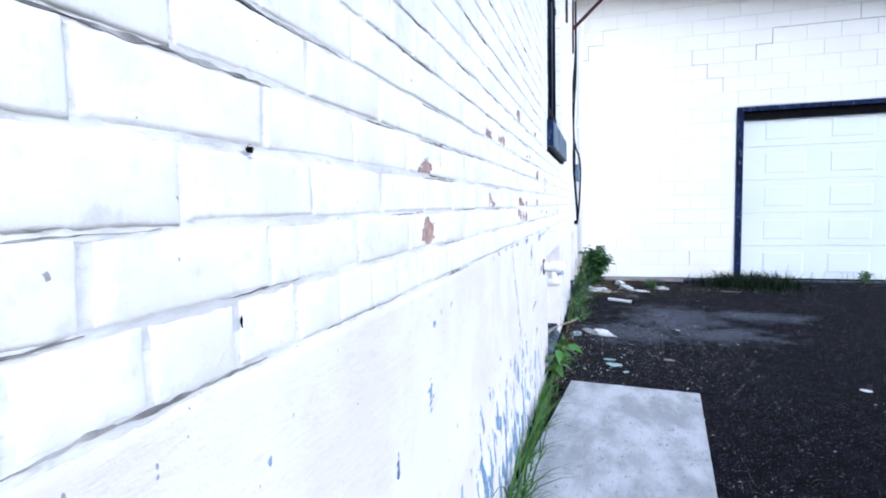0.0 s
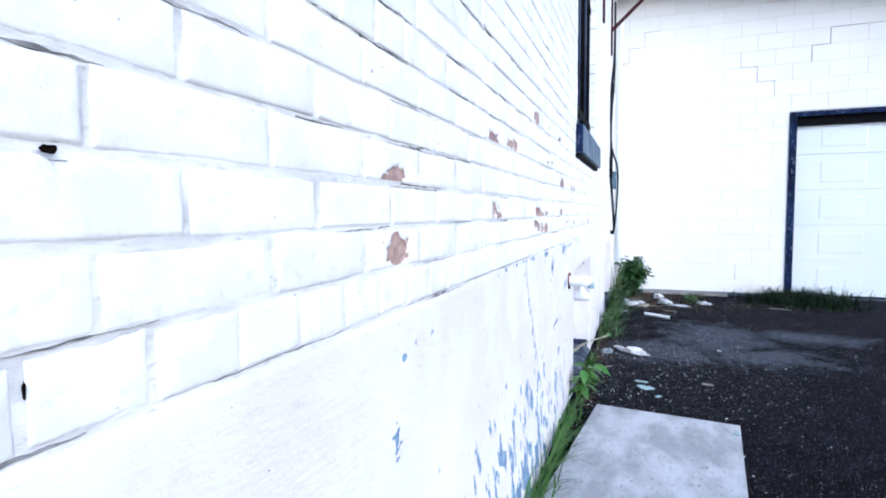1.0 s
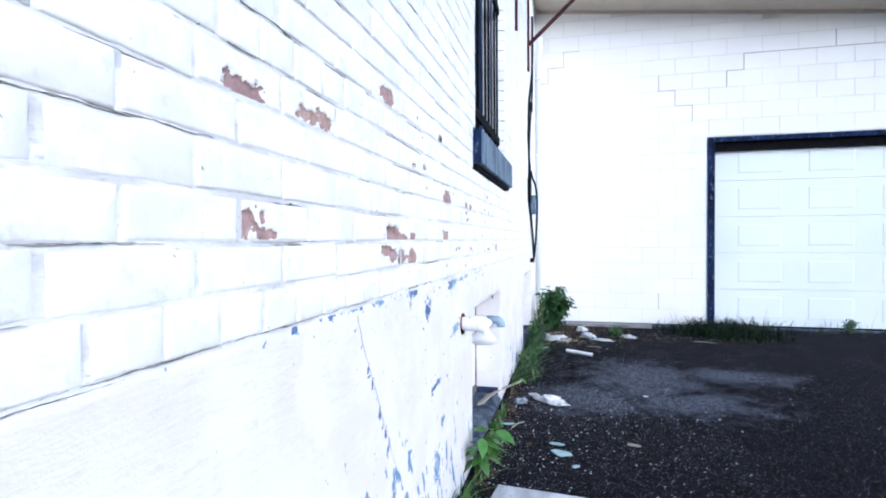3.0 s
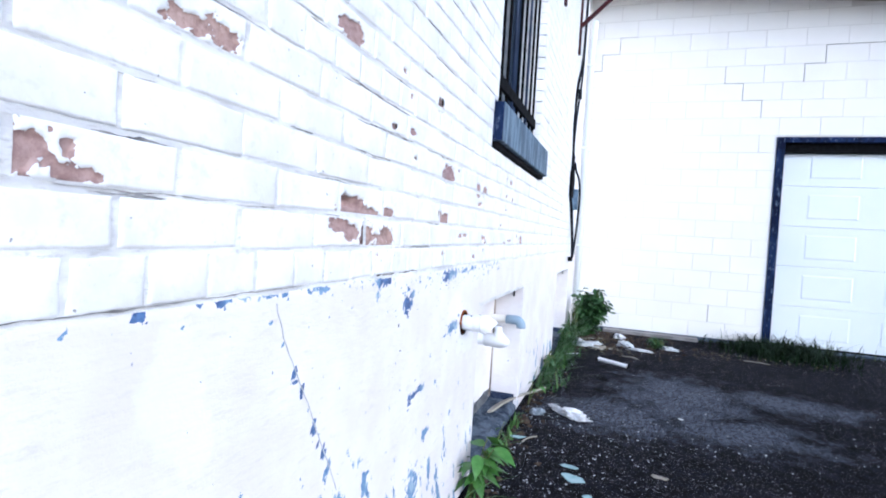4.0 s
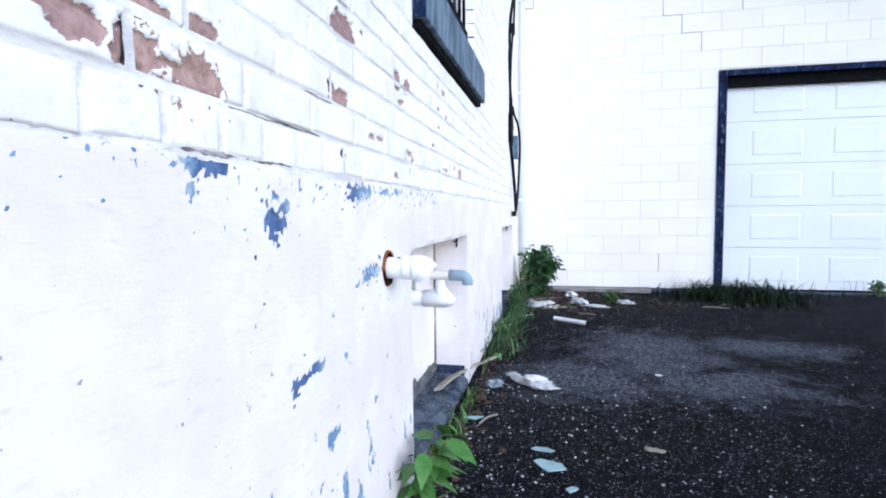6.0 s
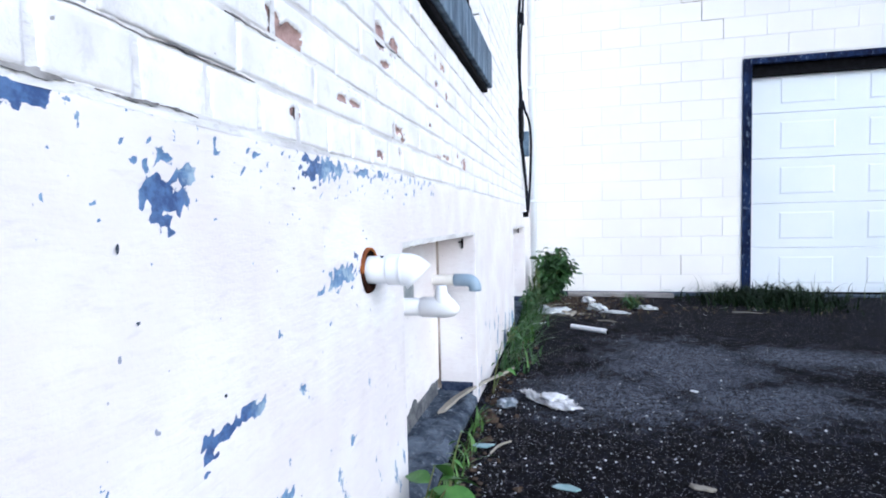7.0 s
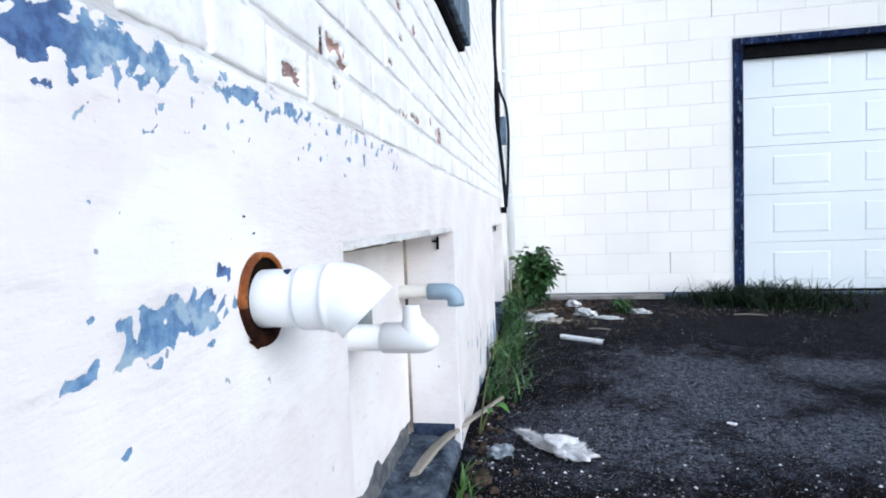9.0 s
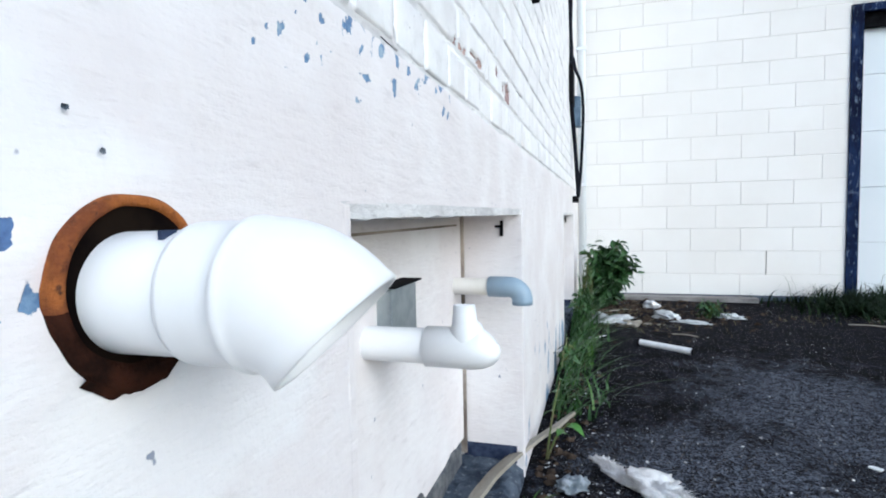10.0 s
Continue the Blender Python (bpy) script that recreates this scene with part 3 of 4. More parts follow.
part("head", boxes((FR[0] + 0.082, FR[1] - 0.082, END - 0.015, END + 0.05, FR[2] - 0.06, FR[2]), bevel=0.004, jitter=0.003), NAVY, door_frame)
# added black filler, its colour standing for the shadow in the head recess
part("head_board", boxes((FR[0] + 0.082, FR[1] - 0.082, END + 0.05, END + 0.098, FR[2] - 0.17, FR[2] - 0.02)), DARK, door_frame, "black filler standing in for the shadow of the head recess")
part("threshold", boxes((FR[0] + 0.08, FR[1] - 0.08, END + 0.0, END + 0.35, -0.1, 0.004), bevel=0.004), LEDGE, door_frame)
part("garage_back", boxes((FR[0], FR[1], END + 0.36, END + 0.41, -0.1, FR[2])), DARK, wall_end)

eaves = thing("eaves", "white fascia and beige soffit under a dark sloping roof edge", "roof", kind="structure")
eaves.matrix_basis = pose(0.03, END, 4.134, 0, 5.86, 0)
part("soffit_board", boxes((-0.02, 9, -0.43, 0.3, 0.0, 0.02), bevel=0.003), SOFFIT, eaves)
part("fascia_board", boxes((-0.02, 9, -0.455, -0.43, -0.02, 0.10), bevel=0.004), FASCIA, eaves)
part("roof_edge", boxes((-0.02, 9, -0.47, 2.5, 0.10, 0.42), bevel=0.006), ROOF, eaves)
part("soffit_trim", boxes((0.0, 9, -0.03, -0.001, -0.03, 0.0), bevel=0.003), SOFFIT, eaves)


# ---- ground ----
def ground_height(x, y):
    if x < -0.3 or x > 9 or y < -3 or y > 9.6:
        return -0.004
    h = 0.012 * noise.noise(Vector((x * 1.1, y * 1.1, 7))) + 0.006 * noise.fractal(Vector((x * 6, y * 6, 2)), 0.9, 2.1, 3)
    h -= 0.030 * math.exp(-((x - 0.49) / 0.06) ** 2 - ((y - 6.54) / 0.09) ** 2)
    h -= 0.014 * math.exp(-((x - 0.06) / 0.06) ** 2)
    if y > 8.9:
        h = min(h, 0.0) - 0.01
    return h - 0.004


# paler worn stretches of the asphalt: x, y, half lengths
WORN = [(1.02, 6.25, 0.50, 0.72), (0.58, 5.62, 0.48, 0.38), (1.25, 5.65, 0.55, 0.34), (1.75, 6.5, 0.5, 0.30)]


def worn_field(x, y):
    if not (-0.5 < x < 6 and 0 < y < 9.2):
        return 0.2
    best = -1.0
    for px, py, rx, ry in WORN:
        best = max(best, 1 - math.hypot((x - px) / rx, (y - py) / ry))
    return max(0.0, min(1.0, 0.47 + 0.5 * best))


def ground_sheet():
    def stops(lo, hi, step):
        n = round((hi - lo) / step)
        return [-400, -120, -40, -14, -6] + [lo + (hi - lo) * i / n for i in range(n + 1)] + [16, 40, 120, 400]
    xs, ys = stops(-0.3, 5.0, 0.028), stops(-2.5, 9.6, 0.036)
    verts = [(x, y, ground_height(x, y)) for x in xs for y in ys]
    n = len(ys)
    faces = [(i * n + j, (i + 1) * n + j, (i + 1) * n + j + 1, i * n + j + 1) for i in range(len(xs) - 1) for j in range(n - 1)]
    me = mesh("ground", verts, faces, ASPHALT, True)
    me.attributes.new("worn", "FLOAT", "POINT").data.foreach_set("value", [worn_field(x, y) for x, y, z in verts])
    return tagged(new("ground", me), "worn dark asphalt yard with loose grit and lighter patches", "ground", kind="structure")


ground_sheet()


def stones(name, count, place, size, material, label, category, seed):
    """Loose stones, joined: small squashed octahedra."""
    rng = random.Random(seed)
    verts, faces = [], []
    for _ in range(count):
        x, y = place(rng)
        r = size * (0.35 + rng.random() ** 3 * 1.6)
        z = ground_height(x, y) + r * 0.25
        a = rng.random() * 6.28
        b = len(verts)
        for k in range(5):
            t = a + k * 1.2566
            s = r * rng.uniform(0.7, 1.15)
            verts.append((x + s * math.cos(t), y + s * math.sin(t), z + r * rng.uniform(-0.2, 0.25)))
        verts.append((x + r * rng.uniform(-0.3, 0.3), y + r * rng.uniform(-0.3, 0.3), z + r * rng.uniform(0.45, 0.7)))
        faces += [(b + k, b + (k + 1) % 5, b + 5) for k in range(5)]
    return tagged(new(name, mesh(name, verts, faces, material)), label, category, kind="stuff")


stones("gravel", 30000, lambda r: (0.05 + r.random() ** 1.9 * 3.8, r.uniform(2.2, 9.0)), 0.0031, GRAVEL, "loose grey and white grit strewn on the asphalt", "gravel", 3)
stones("gravel", 9000, lambda r: (0.06 + r.random() ** 1.5 * 1.3, r.gauss(4.9, 0.55)), 0.0036, GRAVEL, "coarser stone chips near the wall foot", "gravel", 4)

LITTER = plain("dead_leaf_litter", (0.030, 0.022, 0.017), (0.085, 0.062, 0.045), 20, 0.9, 80, 0.3, 0.003, per="island")
stones("leaf_litter", 1600, lambda r: (0.05 + abs(r.gauss(0, 0.45)), min(END - 0.03, 8.35 + r.gauss(0, 0.35))), 0.014, LITTER, "dead brown leaf litter in the yard corner", "leaf litter", 8)
stones("leaf_litter", 900, lambda r: (0.03 + abs(r.gauss(0, 0.07)), r.uniform(2.2, 8.4)), 0.012, LITTER, "dark leaf litter along the wall foot", "leaf litter", 9)

# ---- things on the ground ----
bm = boxes((0, 0.712, -1.95, 0, 0.006, 0.034), bevel=0.003)
board = part("board", bm, BOARD, label="grey weathered sheet board lying flat on the asphalt")
board.matrix_world = pose(0.168, 4.118, 0.0, 0, 0, -6.3)
tagged(board, category="board")

bm = boxes((-0.5, 0.53, -0.06, 0.06, 0.0, 0.036), bevel=0.003, jitter=0.004)
plank = part("plank", bm, PLANK, label="weathered grey plank lying against the block wall")
plank.matrix_world = pose(0.90, END - 0.20, 0.004, 0, 0, -2)
tagged(plank, category="plank")

def slat(points, width, thick):
    """A flat split board along a curved line, its edges uneven."""
    bm = bmesh.new()
    rows = []
    for i, p in enumerate(points):
        w = width * (0.55 + 0.45 * math.sin(math.pi * min(1, 0.18 + i / len(points)))) * (1 + 0.25 * noise.noise(p * 14))
        lift = 0.25 * w
        rows.append([bm.verts.new(p + Vector((dx * w, 0, dz * thick + dx * lift))) for dx, dz in ((-0.5, 0), (-0.46, 1), (0.0, 1.15), (0.46, 1), (0.5, 0), (0.0, -0.1))])
    for a, b in zip(rows, rows[1:]):
        for q in range(6):
            bm.faces.new((a[q], a[(q + 1) % 6], b[(q + 1) % 6], b[q]))
    bm.faces.new(rows[0])
    bm.faces.new(rows[-1][::-1])
    return bm


bm = slat(curve_points([(0, 0, 0), (0.03, 0.20, 0.008), (0.095, 0.42, 0.012), (0.16, 0.62, 0.006), (0.205, 0.79, 0.0)], 6), 0.040, 0.011)
stick = part("stick", bm, WOOD, label="split pale wooden stick leaning off the niche ledge")
stick.matrix_world = pose(-0.09, 5.14, 0.055, -2.6, 0, 0)
tagged(stick, category="stick")

bm = bmesh.new()
tube(bm, [(-0.15, 0, 0), (-0.148, 0, 0), (0.148, 0, 0), (0.15, 0, 0)], [0.012, 0.018, 0.018, 0.012], 14)
whitetube = part("tube", bm, FOAM, label="short white plastic tube lying on the asphalt", smooth=False)
whitetube.matrix_world = pose(0.55, 7.08, 0.016, 0, 0, -34)
tagged(whitetube, category="tube")
for s in (-1, 1):
    bm = bmesh.new()
    tube(bm, [(s * 0.149, 0, 0), (s * 0.160, 0, 0)], 0.0165, 12)
    part("end_cap", bm, DARK, whitetube, "dark end")


def crumple(name, material, at, size, label, category, seed, flat=0.35, turn=0, rough=0.6):
    """A crumpled lump or sheet of litter."""
    bm = bmesh.new()
    bmesh.ops.create_icosphere(bm, subdivisions=4, radius=1)
    off = Vector((seed * 3.1, seed * 1.7, seed))
    for v in bm.verts:
        n = noise.fractal(v.co * 1.6 + off, 0.8, 2.2, 4)
        v.co *= 1 + rough * n
        v.co.z = max(v.co.z, -0.25)
        v.co.z += 0.25
        v.co = Vector((v.co.x * size[0], v.co.y * size[1], v.co.z * flat * min(size)))
    ob = part(name, bm, material, label=label, smooth=True)
    ob.matrix_world = pose(*at, 0, 0, turn)
    return tagged(ob, category=category)


def fibre_wad(at, size, turn, seed, label, count=1500):
    """A trodden wad: a lumpy core in a coat of short curled fibres."""
    rng = random.Random(seed)
    core = crumple("fibre_wad", WOOL, at, (size[0] * 0.85, size[1] * 0.95), label, "litter", seed, 0.45, turn, 1.0)
    for v in core.data.vertices:                         # broad at one end
        v.co.y *= 0.75 + 0.55 * v.co.x / size[0]
    verts, faces = [], []
    for _ in range(count):
        a, r = rng.random() * 6.283, rng.random() ** 0.6
        x, y = math.cos(a) * r * size[0], math.sin(a) * r * size[1] * (0.7 + 0.5 * noise.noise(Vector((math.cos(a) * 2, r * 2, seed)))) * (0.8 + 0.5 * math.cos(a) * r)
        l, b = rng.uniform(0.010, 0.034), rng.random() * 6.283
        blade(verts, faces, (x, y, 0.004 + 0.02 * (1 - r) * rng.random()), rng.uniform(0.006, 0.022), (math.cos(b) * l, math.sin(b) * l), 0.0022, 3)
    child(new("fibre_coat", mesh("fibre_coat", verts, faces, WOOL)), core)
    return core


def blade(verts, faces, base, height, lean, width, seg=5):
    """One bent, tapering blade of grass or curled fibre."""
    b = len(verts)
    a = math.atan2(lean[1], lean[0]) + 1.57
    wx, wy = math.cos(a) * width, math.sin(a) * width
    for i in range(seg):
        t = i / seg
        w = 1 - t ** 1.6
        x, y, z = base[0] + lean[0] * t * t, base[1] + lean[1] * t * t, base[2] + height * (t - 0.32 * t ** 3)
        verts += [(x - wx * w, y - wy * w, z), (x + wx * w, y + wy * w, z)]
    verts.append((base[0] + lean[0], base[1] + lean[1], base[2] + height * 0.68))
    for i in range(seg - 1):
        faces.append((b + 2 * i, b + 2 * i + 1, b + 2 * i + 3, b + 2 * i + 2))
    faces.append((b + 2 * seg - 2, b + 2 * seg - 1, b + 2 * seg))


def shard(name, material, at, size, label, seed, turn):
    """A thin, bent, angular scrap lying on the ground."""
    rng = random.Random(seed)
    bm = bmesh.new()
    n = rng.choice((5, 6, 7))
    rim = []
    for q in range(n):
        a = 6.283 * q / n + rng.uniform(-0.35, 0.35)
        r = rng.uniform(0.65, 1.1)
        rim.append((math.cos(a) * r * size[0], math.sin(a) * r * size[1]))
    lo = [bm.verts.new((x, y, 0.001 + 0.10 * abs(x))) for x, y in rim]
    hi = [bm.verts.new((x * 0.97, y * 0.97, 0.005 + 0.10 * abs(x))) for x, y in rim]
    mid_lo, mid_hi = bm.verts.new((0, 0, 0.001)), bm.verts.new((0, 0, 0.0055))
    for q in range(n):
        r = (q + 1) % n
        bm.faces.new((lo[q], lo[r], hi[r], hi[q]))
        bm.faces.new((hi[q], hi[r], mid_hi))
        bm.faces.new((lo[r], lo[q], mid_lo))
    ob = part(name, bm, material, label=label)
    ob.matrix_world = pose(*at, 0, 0, turn)
    return tagged(ob, category="litter")


fibre_wad((0.345, 5.475, 0.0), (0.100, 0.062), -28, 1, "dirty white fibre wad trodden on the asphalt")
fibre_wad((0.235, 5.575, 0.0), (0.055, 0.025), -40, 2, "torn end of a dirty white fibre wad", 260)
crumple("stone", STONE, (0.140, 5.42, 0.0), (0.040, 0.030), "bluish grey broken stone beside the wall foot", "stone", 3, 0.9, 20, 0.7)
crumple("stone", LITTER, (0.10, 5.23, 0.0), (0.03, 0.025), "small dark stone beside the wall foot", "stone", 4, 1.0, 50, 0.35)
crumple("plastic_sheet", FILM, (0.25, 7.80, 0.0), (0.16, 0.11), "crumpled grey plastic sheet among weeds", "litter", 5, 0.35, 10, 0.9)
crumple("plastic_bag", FILM, (0.64, 8.02, 0.0), (0.05, 0.11), "crumpled pale plastic bag on the asphalt", "litter", 6, 0.6, 25, 0.9)
crumple("plastic_strip", FILM, (0.80, 7.86, 0.0), (0.11, 0.03), "pale plastic strip on the asphalt", "litter", 7, 0.5, -12, 0.6)
crumple("paper_ball", WOOL, (0.59, 8.45, 0.0), (0.05, 0.05), "white crumpled paper ball near the plank", "litter", 8, 0.9, 0, 0.6)
crumple("rag", FILM, (1.08, 8.10, 0.0), (0.075, 0.04), "pale torn rag on the asphalt", "litter", 9, 0.5, 160, 0.9)
crumple("rag", WOOD, (0.40, 7.72, 0.0), (0.06, 0.05), "brown scrap of matted leaves", "litter", 10, 0.5, 40, 0.9)
shard("paper_scrap", FOAM, (0.16, 7.28, 0.0), (0.09, 0.014), "white paper scrap among weeds", 11, 25)
shard("glass_scrap", TEAL, (0.43, 4.60, 0.0), (0.070, 0.045), "teal broken plastic scrap on grit", 12, -20)
shard("glass_scrap", TEAL, (0.40, 4.72, 0.0), (0.045, 0.022), "teal broken plastic scrap on grit", 13, -5)
shard("glass_scrap", TEAL, (0.10, 4.98, 0.0), (0.05, 0.022), "teal scrap beside the niche ledge", 14, 10)
shard("glass_scrap", TEAL, (0.50, 4.45, 0.0), (0.025, 0.016), "small teal scrap on grit", 15, 40)
shard("tape_scrap", TEAL, (0.845, 3.905, 0.034), (0.03, 0.012), "teal tape scrap on the board corner", 16, -70)
crumple("wood_chip", WOOD, (0.80, 4.80, 0.0), (0.035, 0.014), "brown wood chip on the asphalt", "litter", 18, 0.5, -20, 0.5)
shard("paper_scrap", FOAM, (1.80, 4.38, 0.0), (0.032, 0.022), "white paper scrap on the asphalt", 19, -15)
shard("paper_scrap", FOAM, (0.98, 5.75, 0.0), (0.020, 0.014), "white paper scrap on the asphalt", 20, -15)
for i, (x, y, l, a) in enumerate(((0.17, 4.98, 0.13, 62), (0.52, 7.75, 0.20, 5), (0.70, 7.45, 0.15, -20), (1.85, 7.95, 0.22, -14), (0.35, 8.25, 0.3, 30))):
    bm = bmesh.new()
    tube(bm, curve_points([(-l / 2, 0, 0), (0, 0.008, 0.004), (l / 2, 0, 0)], 4), 0.004, 6)
    ob = part("twig", bm, WOOD, label="thin dry pale twig on the asphalt")
    ob.matrix_world = pose(x, y, 0.004, 0, 0, a)
    tagged(ob, category="twig", group="twigs on the ground")


# ---- pipes ----
pipe = thing("drain_pipe", "white plastic drain pipe in a rusty wall sleeve", "pipe", (0, 4.158, 0.732))
for name, lo, hi, mat, note in (("sleeve", -25, 190, RUST, "orange rusty iron sleeve"), ("sleeve", 190, 335, BURNT, "blackened corroded lower edge")):
    bm = bmesh.new()
    prof = [(0.000, 0.0440), (0.0065, 0.0435), (0.0085, 0.0415), (0.0080, 0.0385), (0.003, 0.0375)]
    rings = []
    for q in range(73):
        a = radians(lo + (hi - lo) * q / 72)
        low = 0.009 * max(0, -math.sin(a)) ** 4
        rings.append([bm.verts.new(Vector((x, (r + low * (r > 0.0395)) * math.cos(a), (r + low * (r > 0.0395)) * math.sin(a))) + noise.noise_vector(Vector((x * 60, math.cos(a) * 3, math.sin(a) * 3))) * 0.0009) for x, r in prof])
    for p, q in zip(rings, rings[1:]):
        for m in range(len(prof) - 1):
            bm.faces.new((p[m], q[m], q[m + 1], p[m + 1]))
    part(name, bm, mat, pipe, note, True)
# flat disc, not a recess: the gap's shade is its black colour
bm = bmesh.new()
bmesh.ops.create_circle(bm, cap_ends=True, segments=32, radius=0.039, matrix=pose(0.0055, 0, 0, 0, 90, 0))
part("cavity", bm, HOLE, pipe, "near-black disc for the shaded gap round the pipe")
bm = bmesh.new()
flake = []
for q in range(41):
    a = radians(232 + 84 * q / 40)
    drop = 0.003 + 0.008 * abs(noise.noise(Vector((q * 0.16, 2.2, 0)))) * math.sin(math.pi * q / 40)
    c, d = math.cos(a), math.sin(a)
    flake.append([bm.verts.new((0.004, 0.042 * c, 0.042 * d)), bm.verts.new((0.0055, 0.048 * c, 0.048 * d - drop * 0.4)), bm.verts.new((0.002, 0.050 * c, 0.050 * d - drop))])
for p, q in zip(flake, flake[1:]):
    for m in range(2):
        bm.faces.new((p[m], q[m], q[m + 1], p[m + 1]))
part("rust_flake", bm, BURNT, pipe, "dark rust crumbling below the sleeve")


def shell(bm, points, radii, wall, seg=40):
    """An open-ended pipe: outer skin, lip and inner skin."""
    inner = [max(r - wall, 0.002) for r in radii]
    a = tube(bm, points, radii, seg, False)
    b = tube(bm, points, inner, seg, False)
    for j in range(seg):
        bm.faces.new((a[-1][j], a[-1][(j + 1) % seg], b[-1][(j + 1) % seg], b[-1][j]))


def bend(center, start, turn_deg, radius, axis, steps=10):
    """Points of an arc from start round center."""
    out = []
    for i in range(steps + 1):
        out.append(Vector(center) + Matrix.Rotation(radians(turn_deg * i / steps), 3, axis) @ (Vector(start) - Vector(center)))
    return out


bm = bmesh.new()
tube(bm, [(-0.01, -0.003, -0.004), (0.085, -0.003, -0.003)], 0.0295, 40, False)
part("spigot", bm, PVC, pipe, "white plastic pipe", True)
for x, y0 in ((0.046, -0.012), (0.050, -0.016)):
    part("print_mark", boxes((x - 0.012, x - 0.0098, y0 - 0.003, y0 + 0.006, 0.0222, 0.0262)), STAIN, pipe, "dark scuff mark")
bm = bmesh.new()
arc = bend((0.084, 0, -0.034), (0.084, 0, 0.0), 50, 0.034, "Y", 8)
tail = arc[-1] + (arc[-1] - arc[-2]).normalized() * 0.006
hub = [(0.0480, 0.0298), (0.0483, 0.0318), (0.0492, 0.0328), (0.0520, 0.0330), (0.0700, 0.0330), (0.0760, 0.0331), (0.0770, 0.0338), (0.0780, 0.0350), (0.0805, 0.0354), (0.0825, 0.0350)]
shell(bm, [*[(x, 0, 0) for x, r in hub], *arc, tail], [*[r for x, r in hub], *[0.0345] * 9, 0.0350], 0.0032)
bmesh.ops.rotate(bm, verts=bm.verts, cent=(0, 0, 0), matrix=Matrix.Rotation(radians(8), 3, "X"))
bmesh.ops.translate(bm, verts=bm.verts, vec=(0, -0.003, -0.003))
part("elbow", bm, PVC, pipe, "white plastic elbow cut open downwards", True)

pipe2 = thing("drain_pipe", "white plastic drain pipe with an upturned elbow in the niche", "pipe", (-DEEP, 4.80, 0.542))
bm = bmesh.new()
tube(bm, [(0.0, 0, 0), (0.18, 0, 0)], 0.030, 32, False)
part("spigot", bm, PVC, pipe2, "white plastic pipe", True)
bm = bmesh.new()
tube(bm, [(0.126, 0, 0), (0.128, 0, 0), (0.208, 0, 0), (0.222, 0, 0.001), (0.233, 0, 0.003), (0.241, 0, 0.006), (0.246, 0, 0.009), (0.248, 0, 0.011)], [0.031, 0.0345, 0.0345, 0.0335, 0.030, 0.024, 0.014, 0.002], 36, False)
shell(bm, [(0.198, 0, 0.015), (0.196, 0, 0.036), (0.194, 0, 0.044), (0.193, 0.002, 0.072)], [0.031, 0.027, 0.021, 0.0180], 0.003, 28)
part("elbow", bm, PVC, pipe2, "white upturned plastic elbow", True)

pipe3 = thing("drain_pipe", "yellowed plastic pipe with a grey down-turned elbow", "pipe", (-DEEP, 5.38, 0.566))
bm = bmesh.new()
tube(bm, [(0.0, 0, 0), (0.125, 0, 0)], 0.0235, 28, False)
part("spigot", bm, PVC_OLD, pipe3, "yellowed plastic pipe", True)
bm = bmesh.new()
arc = bend((0.170, 0, -0.035), (0.170, 0, 0), 90, 0.035, "Y", 10)
shell(bm, [(0.112, 0, 0), (0.114, 0, 0), (0.170, 0, 0), *arc[1:], arc[-1] + Vector((0, 0, -0.012))], [0.024, 0.028, 0.028, *[0.028] * 10, 0.028], 0.004)
part("elbow", bm, PVC_GREY, pipe3, "grey plastic elbow", True)

box = thing("junction_box", "galvanised steel junction box fixed in the niche", "junction box", (-DEEP + 0.014, 4.905, 0.575))
part("body", boxes((0, 0.030, -0.060, 0.060, -0.055, 0.055), bevel=0.003), ZINC, box)
part("lid", boxes((0.030, 0.034, -0.066, 0.066, -0.060, 0.056), bevel=0.0015), ZINC, box)
part("bracket", boxes((-0.002, 0.045, -0.072, 0.072, 0.058, 0.062), bevel=0.001), DARK, box)

# ---- cables, brackets, downspout ----
cable = thing("cable_loop", "black cables looped down the wall to a meter box", "cable", (0.02, 8.1, 0.86))


def run(points, r, name, mat=CABLE):
    bm = bmesh.new()
    tube(bm, curve_points(points, 6), r, 8)
    return part(name, bm, mat, cable, smooth=True)


run([(0.0, 0.18, 2.9), (0.005, 0.05, 2.2), (-0.008, -0.25, 1.75), (-0.010, -0.30, 1.3), (-0.008, -0.12, 1.0), (-0.010, 0.0, 0.85), (-0.014, 0.0, 0.68), (0.008, 0, 0.32), (0.026, 0, 0.02)], 0.013, "cable")
run([(-0.005, 0.0, 1.05), (0.012, 0.0, 0.96), (0.048, 0.0, 0.86), (0.064, 0, 0.68), (0.058, 0, 0.45), (0.044, 0, 0.20), (0.028, 0.0, 0.03)], 0.011, "cable")
run([(-0.01, -0.10, 1.10), (-0.012, -0.28, 0.92), (-0.008, -0.30, 0.72), (0.002, -0.12, 0.50), (0.016, -0.02, 0.24), (0.026, 0, 0.04)], 0.015, "cable")
run([(0.0, 0.16, 2.6), (0.012, 0.0, 2.0), (-0.004, -0.2, 1.45), (-0.008, -0.26, 1.0), (-0.010, -0.22, 0.75)], 0.010, "cable")
part("meter_box", boxes((-0.018, 0.047, -0.06, 0.04, 0.54, 0.76), bevel=0.008), SILL, cable, "blue-grey plastic box")
part("meter_cover", boxes((-0.018, 0.010, -0.34, -0.12, 0.66, 0.92), bevel=0.008), DARK, cable, "black cover plate")
part("clamp", boxes((-0.018, 0.014, -0.02, 0.05, 1.74, 1.84), bevel=0.004), DARK, cable)
part("clamp", boxes((-0.015, 0.03, -0.03, 0.03, -0.02, 0.03), bevel=0.004), DARK, cable)

